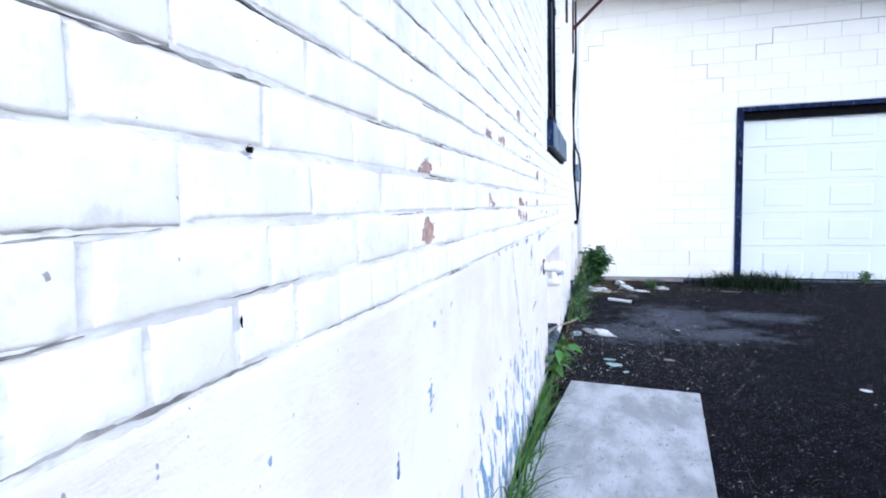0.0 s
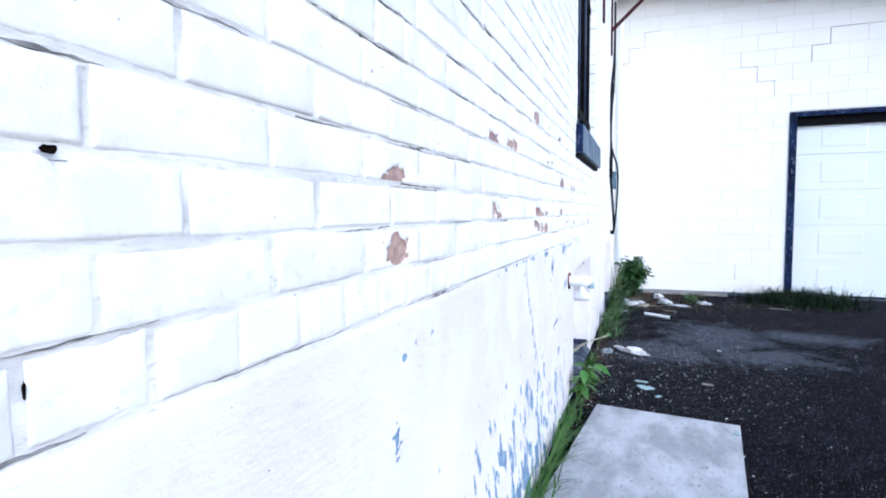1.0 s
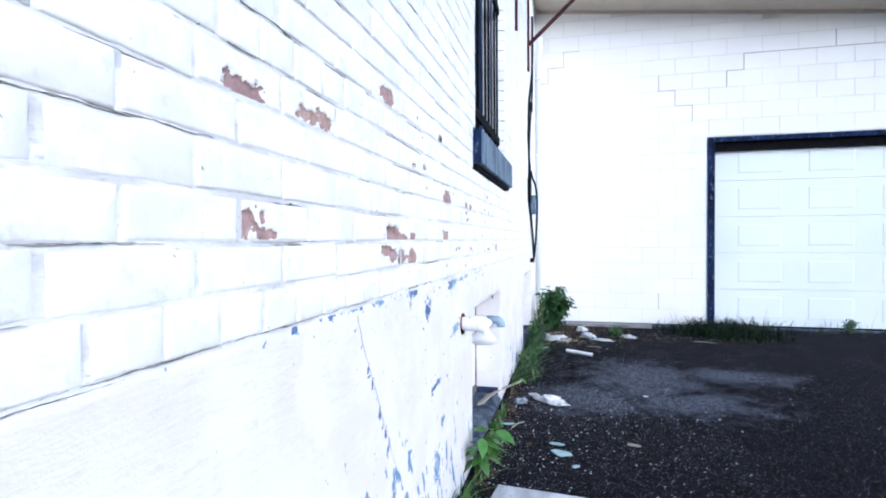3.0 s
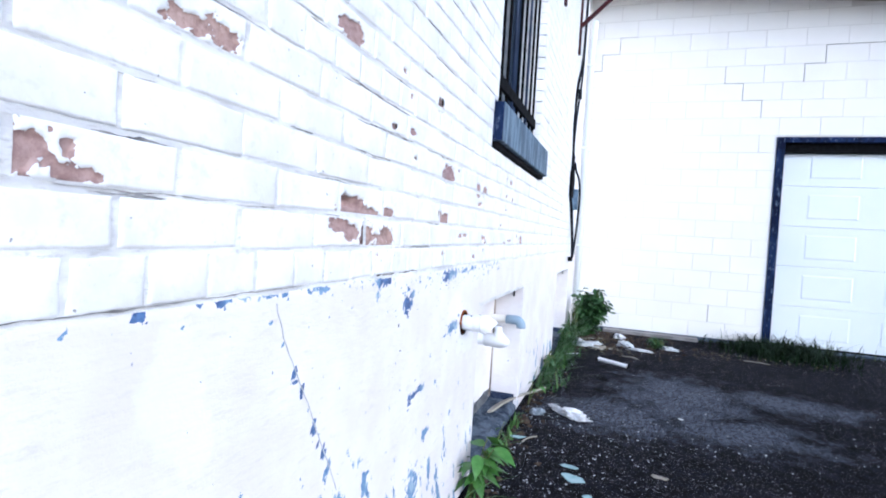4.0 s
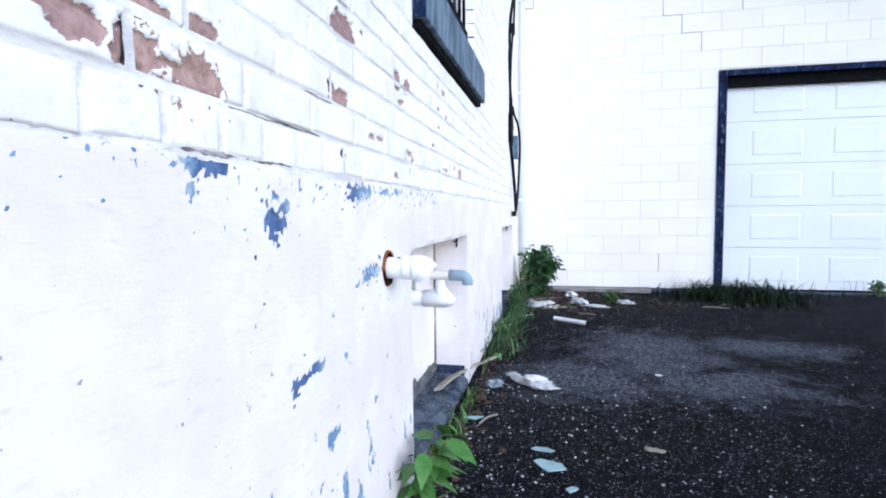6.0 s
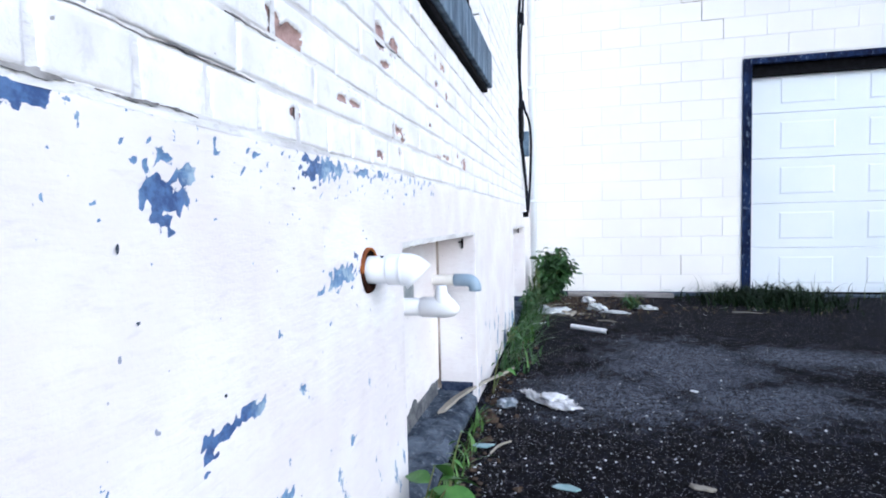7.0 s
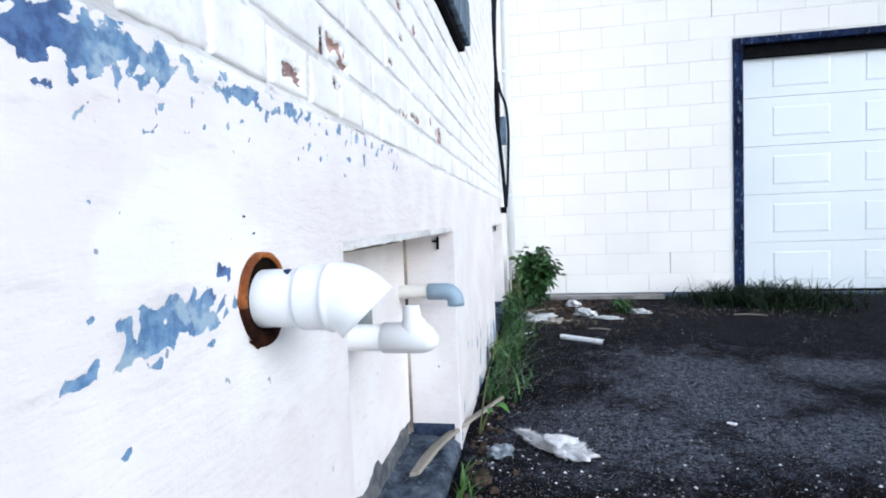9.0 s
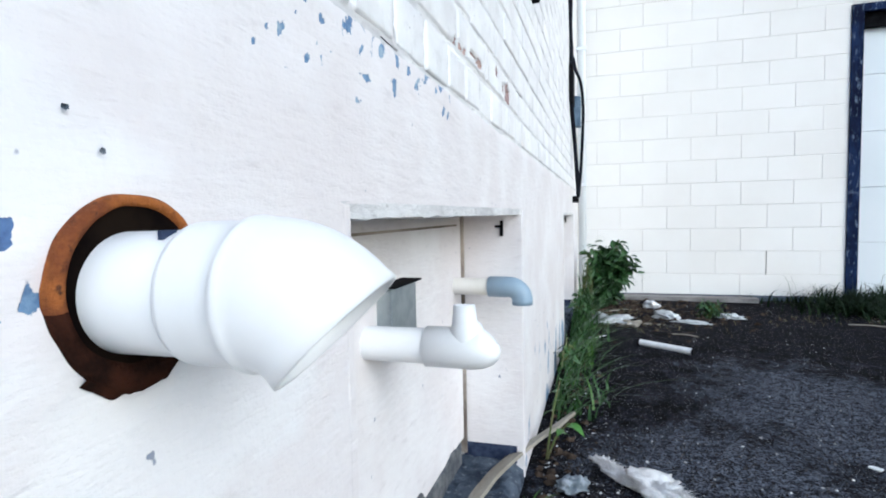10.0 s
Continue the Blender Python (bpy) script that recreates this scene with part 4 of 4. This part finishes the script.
bracket = thing("wall_bracket", "dark red steel wall bracket with a black arm", "bracket", (0, 7.80, 2.97), "awning brackets")
part("wall_plate", boxes((0.0, 0.022, -0.025, 0.025, 0.0, 0.95), bevel=0.003), RUSTED, bracket)
bm = bmesh.new()
tube(bm, [(0.015, 0, 0.29), (0.57, 0, 0.80)], 0.027, 4)
part("brace", bm, RUSTED, bracket)
part("arm", boxes((0.02, 0.93, -0.022, 0.022, 0.79, 0.835), bevel=0.003), DARK, bracket, "black steel arm")
copy_thing(bracket, Matrix.Translation((0, 6.50, 2.93)))
rail = thing("awning_rail", "black steel rail carried by the two wall brackets", "rail", (0, 0, 0))
part("front_rail", boxes((0.20, 0.235, 6.45, 7.85, 3.806, 3.85), bevel=0.003), DARK, rail)

spout = thing("downspout", "white painted downspout in the corner of the yard", "downspout", (0.045, END - 0.10, 0.0))
bm = bmesh.new()
tube(bm, [(0, 0, 0.05), (0, 0, 3.35), (0.02, -0.06, 3.5), (0.03, -0.1, 3.72)], 0.034, 10)
part("pipe", bm, FASCIA, spout, smooth=True)
for z in (1.0, 2.2, 3.2):
    part("strap", boxes((-0.045, 0.038, -0.038, 0.038, z, z + 0.025), bevel=0.002), FASCIA, spout)


# ---- plants ----
def grass(count, place, tall, material, label, seed, spread=0.6, width=0.0035):
    rng = random.Random(seed)
    verts, faces = [], []
    for _ in range(count):
        x, y, k = place(rng)
        h = tall * k * rng.uniform(0.45, 1.1)
        a = rng.random() * 6.283
        l = h * spread * rng.uniform(0.2, 1.1)
        lx = math.cos(a) * l
        if x + lx < 0.012:
            lx = abs(lx)
        blade(verts, faces, (x, y, ground_height(x, y) - 0.004), h, (lx, math.sin(a) * l), width * rng.uniform(0.6, 1.3))
    return tagged(new("grass", mesh("grass", verts, faces, material)), label, "grass", kind="stuff")


grass(430, lambda r: (0.02 + abs(r.gauss(0, 0.028)), r.choice((2.35, 2.6, 2.75, 3.0, 3.15, 3.4, 3.62, 3.9)) + r.gauss(0, 0.06), r.choice((0.4, 0.7, 1.0, 1.6))), 0.22, GRASS, "green grass tufts growing along the wall foot", 11, 0.85, 0.0055)
grass(230, lambda r: (0.02 + abs(r.gauss(0, 0.04)), r.choice((2.4, 2.7, 3.05, 3.3, 3.7, 4.05)) + r.gauss(0, 0.07), 0.5), 0.11, SHADE, "low weeds along the wall foot, coloured dark as if in shade", 21, 1.2, 0.006)
grass(80, lambda r: (0.03 + r.random() * 0.05, r.uniform(4.2, 5.35), 0.7), 0.17, GRASS, "thin grass beside the niche ledge", 12, 1.0, 0.0045)
grass(330, lambda r: (0.025 + abs(r.gauss(0, 0.085)), r.choice((6.05, 6.3, 6.7, 6.85, 7.1, 7.25, 7.5)) + r.gauss(0, 0.09), r.choice((0.4, 0.8, 1.2))), 0.20, BUSH, "arching dark green grass tufts along the wall foot", 13, 1.7, 0.0055)
grass(160, lambda r: (0.03 + abs(r.gauss(0, 0.09)), r.uniform(5.9, 7.8), r.choice((0.5, 0.9))), 0.12, SHADE, "low grass along the wall foot, coloured dark as if in shade", 23, 1.8, 0.006)
grass(90, lambda r: (0.025 + abs(r.gauss(0, 0.06)), r.choice((6.1, 6.75, 7.2, 7.6)) + r.gauss(0, 0.07), r.choice((0.6, 1.2))), 0.18, GRASS, "bright green grass blades along the wall foot", 24, 1.4, 0.005)
grass(240, lambda r: (0.03 + abs(r.gauss(0.02, 0.06)), r.uniform(7.2, 8.8), r.choice((0.6, 1.0, 1.6))), 0.27, BUSH, "tall grass in the yard corner", 14, 1.3, 0.006)
# near-black blades stand in for the shadow at the block wall's foot
grass(2400, lambda r: (2.22 + r.gauss(0, 0.25), min(END - 0.04, 8.62 + r.gauss(0, 0.24)), r.choice((0.3, 0.5, 0.9, 1.2))), 0.21, SHADE, "grass patch before the garage door frame, shade put into its colour", 15, 1.5, 0.006)
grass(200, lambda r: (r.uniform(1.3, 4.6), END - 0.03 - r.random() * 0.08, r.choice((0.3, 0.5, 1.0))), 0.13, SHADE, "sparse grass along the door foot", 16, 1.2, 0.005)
grass(60, lambda r: (r.uniform(1.5, 3.9), END - 0.05 - r.random() * 0.15, r.choice((0.5, 1.0))), 0.38, STEM, "thin grass stalks at the door foot", 17, 0.3, 0.0028)
grass(160, lambda r: (r.uniform(1.3, 2.6), 8.15 + r.gauss(0, 0.12), 0.4), 0.08, STRAW, "dry cut grass on the asphalt", 18, 1.8, 0.002)
grass(30, lambda r: (0.05 + abs(r.gauss(0, 0.06)), r.uniform(8.0, 8.8), 1.2), 0.70, STEM, "tall seeding grass stalks in the corner", 19, 0.45, 0.003)
grass(220, lambda r: (0.10 + abs(r.gauss(0, 0.35)), r.gauss(7.95, 0.3), 0.5), 0.10, STRAW, "dry straw among litter", 20, 1.8, 0.002)


def leaf_bm(length, width, fold=0.25):
    """A pointed leaf along +x with a folded midrib."""
    bm = bmesh.new()
    n = 8
    mid, left, right = [], [], []
    for i in range(n + 1):
        t = i / n
        w = width * math.sin(math.pi * min(1, t * 0.98 + 0.02) ** 0.8) * (1 - 0.25 * t)
        x, z = length * t, -0.30 * length * t * t
        mid.append(bm.verts.new((x, 0, z)))
        left.append(bm.verts.new((x, w, z + fold * w)))
        right.append(bm.verts.new((x, -w, z + fold * w)))
    for i in range(n):
        bm.faces.new((mid[i], mid[i + 1], left[i + 1], left[i]))
        bm.faces.new((mid[i + 1], mid[i], right[i], right[i + 1]))
    bmesh.ops.remove_doubles(bm, verts=bm.verts, dist=0.0004)
    return bm


def sapling(at, stems, leaf_len, seed, label, count=5):
    rng = random.Random(seed)
    ob = thing("sapling", label, "plant", at)
    first = None
    for k in range(stems):
        a = rng.uniform(-1.9, 1.6)
        h = rng.uniform(0.12, 0.225)
        reach = rng.uniform(0.02, 0.09)
        tip = Vector((math.cos(a) * reach + 0.02, math.sin(a) * reach, h))
        pts = curve_points([(0, 0, -0.02), tip * 0.5 + Vector((0, 0, 0.02)), tip], 4)
        bm = bmesh.new()
        tube(bm, pts, [0.004 - 0.0003 * i for i in range(len(pts))], 6)
        part("stem", bm, STEM, ob, smooth=True)
        for i in range(count):
            if first is None:
                lf = part("leaf", leaf_bm(1.0, 0.27), LEAF, ob, smooth=True)
                first = lf.data
            else:
                lf = child(new("leaf", first), ob)
            t = 1 - 0.13 * i
            p = pts[int(t * (len(pts) - 1))]
            size = leaf_len * rng.uniform(0.75, 1.15) * (1.1 if i == 0 else 1)
            yaw = degrees_of(a) + (0 if i == 0 else (70 if i % 2 else -70) + rng.uniform(-25, 25))
            lf.matrix_basis = pose(*p, rng.uniform(-20, 20), rng.uniform(-15, 30), yaw) @ Matrix.Scale(size, 4)
    return ob


def degrees_of(a):
    return a * 57.29578


sapling((0.045, 4.275, 0.0), 6, 0.10, 21, "young sapling with bright green leaves at the wall foot")
sapling((0.055, 4.62, 0.0), 2, 0.036, 22, "small green seedling beside the niche ledge", 4)
sapling((0.05, 5.62, 0.0), 2, 0.05, 23, "small green seedling at the wall foot", 4)


def bush(at, count, size, leaf_size, seed, label):
    """A leafy weed: stems, and a ragged crown of separate leaves."""
    rng = random.Random(seed)
    ob = thing("weed_bush", label, "bush", at)
    verts, faces = [], []
    for k in range(14):
        a = rng.uniform(-2.2, 1.8)
        r = rng.uniform(0.1, 1.0)
        tip = Vector((math.cos(a) * r * size[0], math.sin(a) * r * size[1], size[2] * rng.uniform(0.55, 1.0) * (1.08 - 0.35 * r)))
        pts = curve_points([(0, 0, -0.02), tip * 0.5 + Vector((0, 0, 0.05)), tip], 5)
        sb = bmesh.new()
        tube(sb, pts, 0.004, 5)
        part("stem", sb, STEM, ob)
        for _ in range(count // 14):
            p = pts[int(rng.uniform(0.15, 1.0) * (len(pts) - 1))] + Vector((rng.gauss(0, 0.03), rng.gauss(0, 0.03), rng.gauss(0, 0.025)))
            if p.x + at[0] < 0.03 or p.z < 0.01:
                continue
            s = leaf_size * rng.uniform(0.6, 1.3)
            m = pose(*p, rng.uniform(-40, 40), rng.uniform(-10, 60), rng.uniform(0, 360))
            b = len(verts)
            for x, y, z in ((0, 0, 0), (0.35, 0.24, 0.04), (0.75, 0.16, -0.05), (1, 0, -0.2), (0.75, -0.16, -0.05), (0.35, -0.24, 0.04), (0.5, 0, -0.06)):
                verts.append(tuple(m @ Vector((x * s, y * s, z * s))))
            faces += [(b + i, b + (i + 1) % 6, b + 6) for i in range(6)]
    child(new("foliage", mesh("foliage", verts, faces, BUSH)), ob)
    return ob


bush((0.19, 8.42, 0.0), 1500, (0.25, 0.27, 0.64), 0.082, 31, "dense dark green weed bush in the yard corner")
bush((0.05, 7.75, 0.0), 240, (0.07, 0.40, 0.24), 0.05, 32, "low green weeds along the wall foot")
bush((0.045, 6.6, 0.0), 110, (0.05, 0.45, 0.13), 0.04, 33, "low green weeds along the wall foot")
bush((0.95, 8.12, 0.0), 150, (0.12, 0.10, 0.08), 0.04, 34, "low creeping weeds among litter")
bush((3.62, END - 0.10, 0.0), 110, (0.10, 0.05, 0.16), 0.05, 35, "dark weed at the foot of the garage door")

# ---- open joints of the block wall ----
BED, LONG = 0.1975, 0.392
ROW0 = 0.012


def crack(points):
    """A dirt-dark open joint along bed and head joints: x, z corner by corner."""
    bm = bmesh.new()
    for (x0, z0), (x1, z1) in zip(points, points[1:]):
        w = 0.0024
        span = (min(x0, x1) - w, max(x0, x1) + w, END - 0.0012, END + 0.02, min(z0, z1) - w, max(z0, z1) + w)
        m = Matrix.LocRotScale(((span[0] + span[1]) / 2, (span[2] + span[3]) / 2, (span[4] + span[5]) / 2), None, (span[1] - span[0], span[3] - span[2], span[5] - span[4]))
        bmesh.ops.create_cube(bm, size=1, matrix=m)
    return part("open_joint", bm, CRACK, wall_end)


def bed(k):
    return ROW0 + k * BED


def head(k, n):
    return (0.370 if k % 2 else 0.170) + n * LONG


crack([(0.02, bed(16)), (head(16, 0), bed(16)), (head(16, 0), bed(17)), (head(17, 0), bed(17)), (head(17, 0), bed(18)), (head(18, 1), bed(18))])
crack([(head(15, 3), bed(16)), (head(15, 3), bed(15)), (head(14, 4), bed(15)), (head(14, 4), bed(14)), (head(13, 4), bed(14)), (head(13, 4), bed(13))])
crack([(head(17, 8), bed(18)), (head(17, 8), bed(17)), (4.3, bed(17))])
crack([(head(15, 5), bed(15)), (head(15, 5), bed(16)), (head(16, 6), bed(16)), (head(16, 6), bed(17)), (head(17, 8), bed(17))])
crack([(head(1, 3), bed(1)), (head(1, 3), bed(2))])

# ---- blocks and bricks ----
def chamfered(name, length, height, depth, cut, material, seed=0, grid=(4, 2), rough=0.0012):
    """A masonry unit, its face at x = 0 looking along +x, its lower near corner at the origin: rounded, uneven front edges."""
    def stops(size, n):
        lip = cut + (0.0025 if rough else 0.0005)
        return [cut] + [lip + (size - 2 * lip) * i / n for i in range(n + 1)] + [size - cut]
    ys, zs = stops(length, grid[0]), stops(height, grid[1])
    nx, nz = len(ys) - 1, len(zs) - 1
    verts, faces = [], []
    for i, y in enumerate(ys):
        for j, z in enumerate(zs):
            n = noise.noise(Vector((y * 28 + seed * 7.7, z * 28, seed)))
            w = noise.noise(Vector((y * 75 + seed * 3.1, z * 75, seed + 5)))
            edge = i in (0, nx) or j in (0, nz)
            verts.append((n * rough * 0.4 - (0.0009 if edge else 0), y + w * rough * (j in (0, nz) or 1) * 0.8, z + w * rough * 0.8))
    w = nz + 1
    for i in range(nx):
        for j in range(nz):
            a = i * w + j
            faces.append((a, a + w, a + w + 1, a + 1))
    loop = [i * w for i in range(nx + 1)] + [nx * w + j for j in range(1, nz + 1)] + [i * w + nz for i in range(nx - 1, -1, -1)] + [j for j in range(nz - 1, 0, -1)]
    b = len(verts)
    for q in loop:
        x, y, z = verts[q]
        i, j = divmod(q, w)
        verts.append((-cut * 1.3, y - cut if i == 0 else y + cut if i == nx else y, z - cut if j == 0 else z + cut if j == nz else z))
    m = len(loop)
    for q in range(m):
        verts.append((-depth, verts[b + q][1], verts[b + q][2]))
    for q in range(m):
        r = (q + 1) % m
        faces += [(loop[q], b + q, b + r, loop[r]), (b + q, b + m + q, b + m + r, b + r)]
    return mesh(name, verts, faces, material, rough > 0)


def peeled(name, length, height, depth, y0, z0):
    """A brick whose face is finely divided: paint flaked off, the bare brick hollowed."""
    nx, nz = max(4, round(length / 0.004)), max(4, round(height / 0.004))
    verts, faces, peel = [], [], []
    for i in range(nx + 1):
        for j in range(nz + 1):
            y, z = length * i / nx, height * j / nz
            f = bare_field(y0 + y, z0 + z)
            d = min(y, length - y, z, height - z)
            rim = -0.006 * max(0, 1 - d / 0.006) ** 2
            pit = min(1, max(0, (f - 0.44) * 9))
            deep = 0.004 + 0.020 * math.exp(-(((y0 + y - 3.205) / 0.034) ** 4 + ((z0 + z - 1.132) / 0.014) ** 4)) + (0.003 if y0 + y < 3.24 else 0.008) * max(0, noise.noise(Vector(((y0 + y) * 28, (z0 + z) * 45, 6))) + 0.25)
            verts.append((rim - pit * deep + 0.001 * noise.noise(Vector(((y0 + y) * 30, (z0 + z) * 30, 1))), y, z))
            peel.append(f)
    w = nz + 1
    for i in range(nx):
        for j in range(nz):
            a = i * w + j
            faces.append((a, a + w, a + w + 1, a + 1))
    me = mesh(name, verts, faces, PAINT, True)
    me.attributes.new("peel", "FLOAT", "POINT").data.foreach_set("value", peel)
    return me


def joined(name, pieces, material, parent, label):
    """Many far pieces as one part."""
    verts, faces = [], []
    for me, at in pieces:
        b = len(verts)
        verts += [tuple(at @ v.co) for v in me.vertices]
        faces += [tuple(b + q for q in p.vertices) for p in me.polygons]
    ob = child(new(name, mesh(name, verts, faces, material, True)), parent, label)
    return tagged(ob, kind="stuff")


def spans(lo, hi, holes):
    """lo..hi less the holes."""
    out = [(lo, hi)]
    for a, b in holes:
        nxt = []
        for p, q in out:
            if b <= p or a >= q:
                nxt.append((p, q))
            else:
                nxt += [(p, a)] if a - p > 0.02 else []
                nxt += [(b, q)] if q - b > 0.02 else []
        out = nxt
    return out


cache = {}


def unit(name, length, height, depth, cut, material, seed, grid, rough):
    key = (name, round(length, 3), seed)
    if key not in cache:
        cache[key] = chamfered(name, length, height, depth, cut, material, seed, grid, rough)
    return cache[key]


rng = random.Random(77)
far_blocks = []
for k in range(21):
    z = bed(k) + 0.0025
    x = head(k, -2) + 0.0025
    while x < 8.6:
        for a, b in spans(max(x, -0.05), x + LONG - 0.005, [(FR[0], FR[1])] if bed(k) < FR[2] - 0.02 else []):
            if b - a > 0.03 and z + BED < 4.22 - 0.1027 * a:
                hgt = BED - 0.005
                at = Matrix.Translation((a, END - rng.uniform(0, 0.0006), z)) @ pose(0, 0, 0, 0, 0, -90)
                me = unit("block", b - a, hgt, 0.012, 0.0022, BLOCK, rng.randrange(3), (1, 1), 0.0)
                if b < 5.2:
                    child(new("block", me), wall_end).matrix_basis = at
                else:
                    far_blocks.append((me, at))
        x += LONG
joined("blockwork", far_blocks, BLOCK, wall_end, "cream-painted blocks")

PITCH = 0.2168
far_bricks = []
joint_verts, joint_faces = [], []


def joint(y0, y1, z0, z1):
    """A bed of mortar between bricks, nearly flush with them, smeared and uneven under its paint."""
    wide = y1 - y0 > z1 - z0
    far = y1 < 0.6 or y0 > 6.2
    n = max(1, round((y1 - y0 if wide else z1 - z0) / (0.3 if far else 0.011)))
    b = len(joint_verts)
    for i in range(n + 1):
        t = i / n
        for q in (0, 0.25, 0.5, 0.75, 1):
            y, z = (y0 + (y1 - y0) * t, z0 + (z1 - z0) * q) if wide else (y0 + (y1 - y0) * q, z0 + (z1 - z0) * t)
            smear = 0.0022 * noise.noise(Vector((y * 11, z * 11, 2))) + 0.0016 * noise.noise(Vector((y * 70, z * 70, 5)))
            joint_verts.append((-0.0020 + smear - (0.0012 if q == 0.5 else 0), y, z))
    for i in range(n):
        for q in range(4):
            a = b + i * 5 + q
            joint_faces.append((a, a + 5, a + 6, a + 1) if wide else (a, a + 1, a + 6, a + 5))


courses = int((TOP - LINE) / COURSE)
for k in range(courses):
    z = LINE + k * COURSE
    header = k % 6 == 0
    step = PITCH / 2 if header else PITCH
    y = -3.9 + (0.054 if header else (0.006 if k % 2 else 0.099)) + (1.112 + 3.9) % step - step
    gap = 0.006
    zc = z + COURSE / 2
    hole = [(WIN[0] + 0.003, WIN[1] - 0.003)] if WIN[2] - 0.16 < zc < WIN[3] + 0.03 else []
    sill_hole = [(WIN[0] - 0.065, WIN[1] + 0.095)] if 1.47 < zc < 1.67 else []
    for a, b in spans(-4, END, hole + sill_hole):
        joint(a, b, z - 0.0072, z + 0.0072)
    while y < END:
        if not any(p - 0.01 < y < q + 0.01 for p, q in hole + sill_hole):
            joint(y - 0.0072, y + 0.0072, z + 0.006, z + COURSE - 0.006)
        for a, b in spans(y + gap / 2, min(y + step - gap / 2, END), hole + sill_hole):
            if b - a < 0.02:
                continue
            near = 0.95 < a < 4.45 and z < 1.82
            bare = any(py - 1.6 * ry < b and py + 1.6 * ry > a and pz - 1.6 * rz < z + COURSE and pz + 1.6 * rz > z for py, pz, ry, rz in BARE) and not hole
            shift = rng.uniform(-0.001, 0.002)
            at = pose(shift, a + rng.uniform(-0.0015, 0.0015), z + gap / 2 + rng.uniform(-0.001, 0.001), rng.uniform(-0.5, 0.5), 0, 0)
            near = near or bare
            if bare:
                me = peeled("brick", b - a, COURSE - gap, 0.1, a, z + gap / 2)
                at = pose(0.001, a, z + gap / 2)
            else:
                me = unit("brick", b - a, COURSE - gap, 0.1, 0.0024, PAINT, rng.randrange(9), (9, 3), 0.0030)
            if near:
                child(new("brick", me), wall_left).matrix_basis = at
            else:
                far_bricks.append((me, at))
        y += step
tagged(child(new("mortar", mesh("mortar", joint_verts, joint_faces, MORTAR, True)), wall_left, "painted mortar joints"), kind="stuff")
joined("brickwork", far_bricks, PAINT, wall_left, "white-painted bricks")


def open_joint(y, z, length, width, seed):
    """A ragged gap along a bed joint of the brickwork: a near-flush ribbon, its shade put in as dark colour."""
    n = max(6, round(length / 0.005))
    verts, faces = [], []
    for i in range(n + 1):
        t = i / n
        u = length * t
        w = width * max(0.12, 0.55 + 1.3 * noise.fractal(Vector((u * 38, seed, 0)), 0.8, 2.1, 3)) * math.sin(math.pi * min(0.98, max(0.02, t))) ** 0.6
        c = z + 0.0035 * noise.noise(Vector((u * 16, seed, 3))) + 0.0012 * noise.noise(Vector((u * 75, seed, 9)))
        for x, dz in ((-0.0060, -w), (-0.0004, -w * 0.9), (-0.0004, w * 0.9), (-0.0060, w)):
            verts.append((x, y + u, c + dz))
    for i in range(n):
        a = 4 * i
        faces += [(a + q, a + q + 4, a + q + 5, a + q + 1) for q in range(3)]
    return child(new("open_joint", mesh("open_joint", verts, faces, GAP_SHADE)), wall_left)


gap_rng = random.Random(41)
for i in range(112):
    k = gap_rng.randrange(0, 13)
    y = gap_rng.uniform(0.9, 3.5) if i < 85 else gap_rng.uniform(3.2, 5.6)
    if 4.1 < y and k > 6:
        continue
    wide_gap = gap_rng.random() < 0.14
    open_joint(y, LINE + k * COURSE + gap_rng.choice((-0.003, 0.0, 0.003)), gap_rng.uniform(0.04, 0.11) if wide_gap else gap_rng.uniform(0.06, 0.26), gap_rng.uniform(0.0014, 0.0026) if wide_gap else gap_rng.uniform(0.0006, 0.0016), i)
for i, y in enumerate((1.45, 1.9, 2.2, 2.5, 2.78)):    # shadow line drawn dark where the brickwork meets the render
    open_joint(y, LINE + 0.0025, 0.27, 0.0013, 300 + i)


def pit(y, z, long, tall, seed):
    """A small dark hole knocked through the paint, with a ragged rim; above LINE its shade is colour."""
    n = 18
    verts, faces = [(0.0022, y, z)], []
    for q in range(n):
        a = 2 * math.pi * q / n
        w = 0.75 + 0.4 * noise.noise(Vector((math.cos(a) * 1.7, math.sin(a) * 1.7, seed)))
        verts.append((0.0048, y + long * w * math.cos(a), z + tall * w * math.sin(a)))
        faces.append((0, 1 + q, 1 + (q + 1) % n))
    return child(new("pit", mesh("pit", verts, faces, HOLE if z > LINE else LEDGE)), wall_left, "small dark hole in the paint")


for y, z, long, tall, seed in ((1.300, 1.172, 0.009, 0.0045, 1), (1.274, 1.004, 0.0022, 0.008, 3), (3.765, 1.485, 0.018, 0.016, 5), (3.42, 1.341, 0.010, 0.008, 6),
                               (4.127, 0.812, 0.0022, 0.0020, 7), (4.144, 0.795, 0.002, 0.002, 8), (3.847, 0.884, 0.004, 0.003, 9), (3.51, 0.81, 0.003, 0.006, 10), (3.53, 0.735, 0.003, 0.003, 11), (3.66, 0.62, 0.003, 0.003, 12)):
    pit(y, z, long, tall, seed)
for y, z, long, wide in ((2.60, 1.168, 0.12, 0.004), (2.60, 1.098, 0.11, 0.003), (3.36, 0.957, 0.12, 0.006), (3.50, 0.957, 0.14, 0.003), (1.05, 1.244, 0.30, 0.0026), (1.20, 1.318, 0.32, 0.0026), (1.02, 0.955, 0.30, 0.0028), (3.62, 1.026, 0.14, 0.0022), (3.70, 1.10, 0.12, 0.0022)):
    open_joint(y, z, long, wide, round(y * 100))
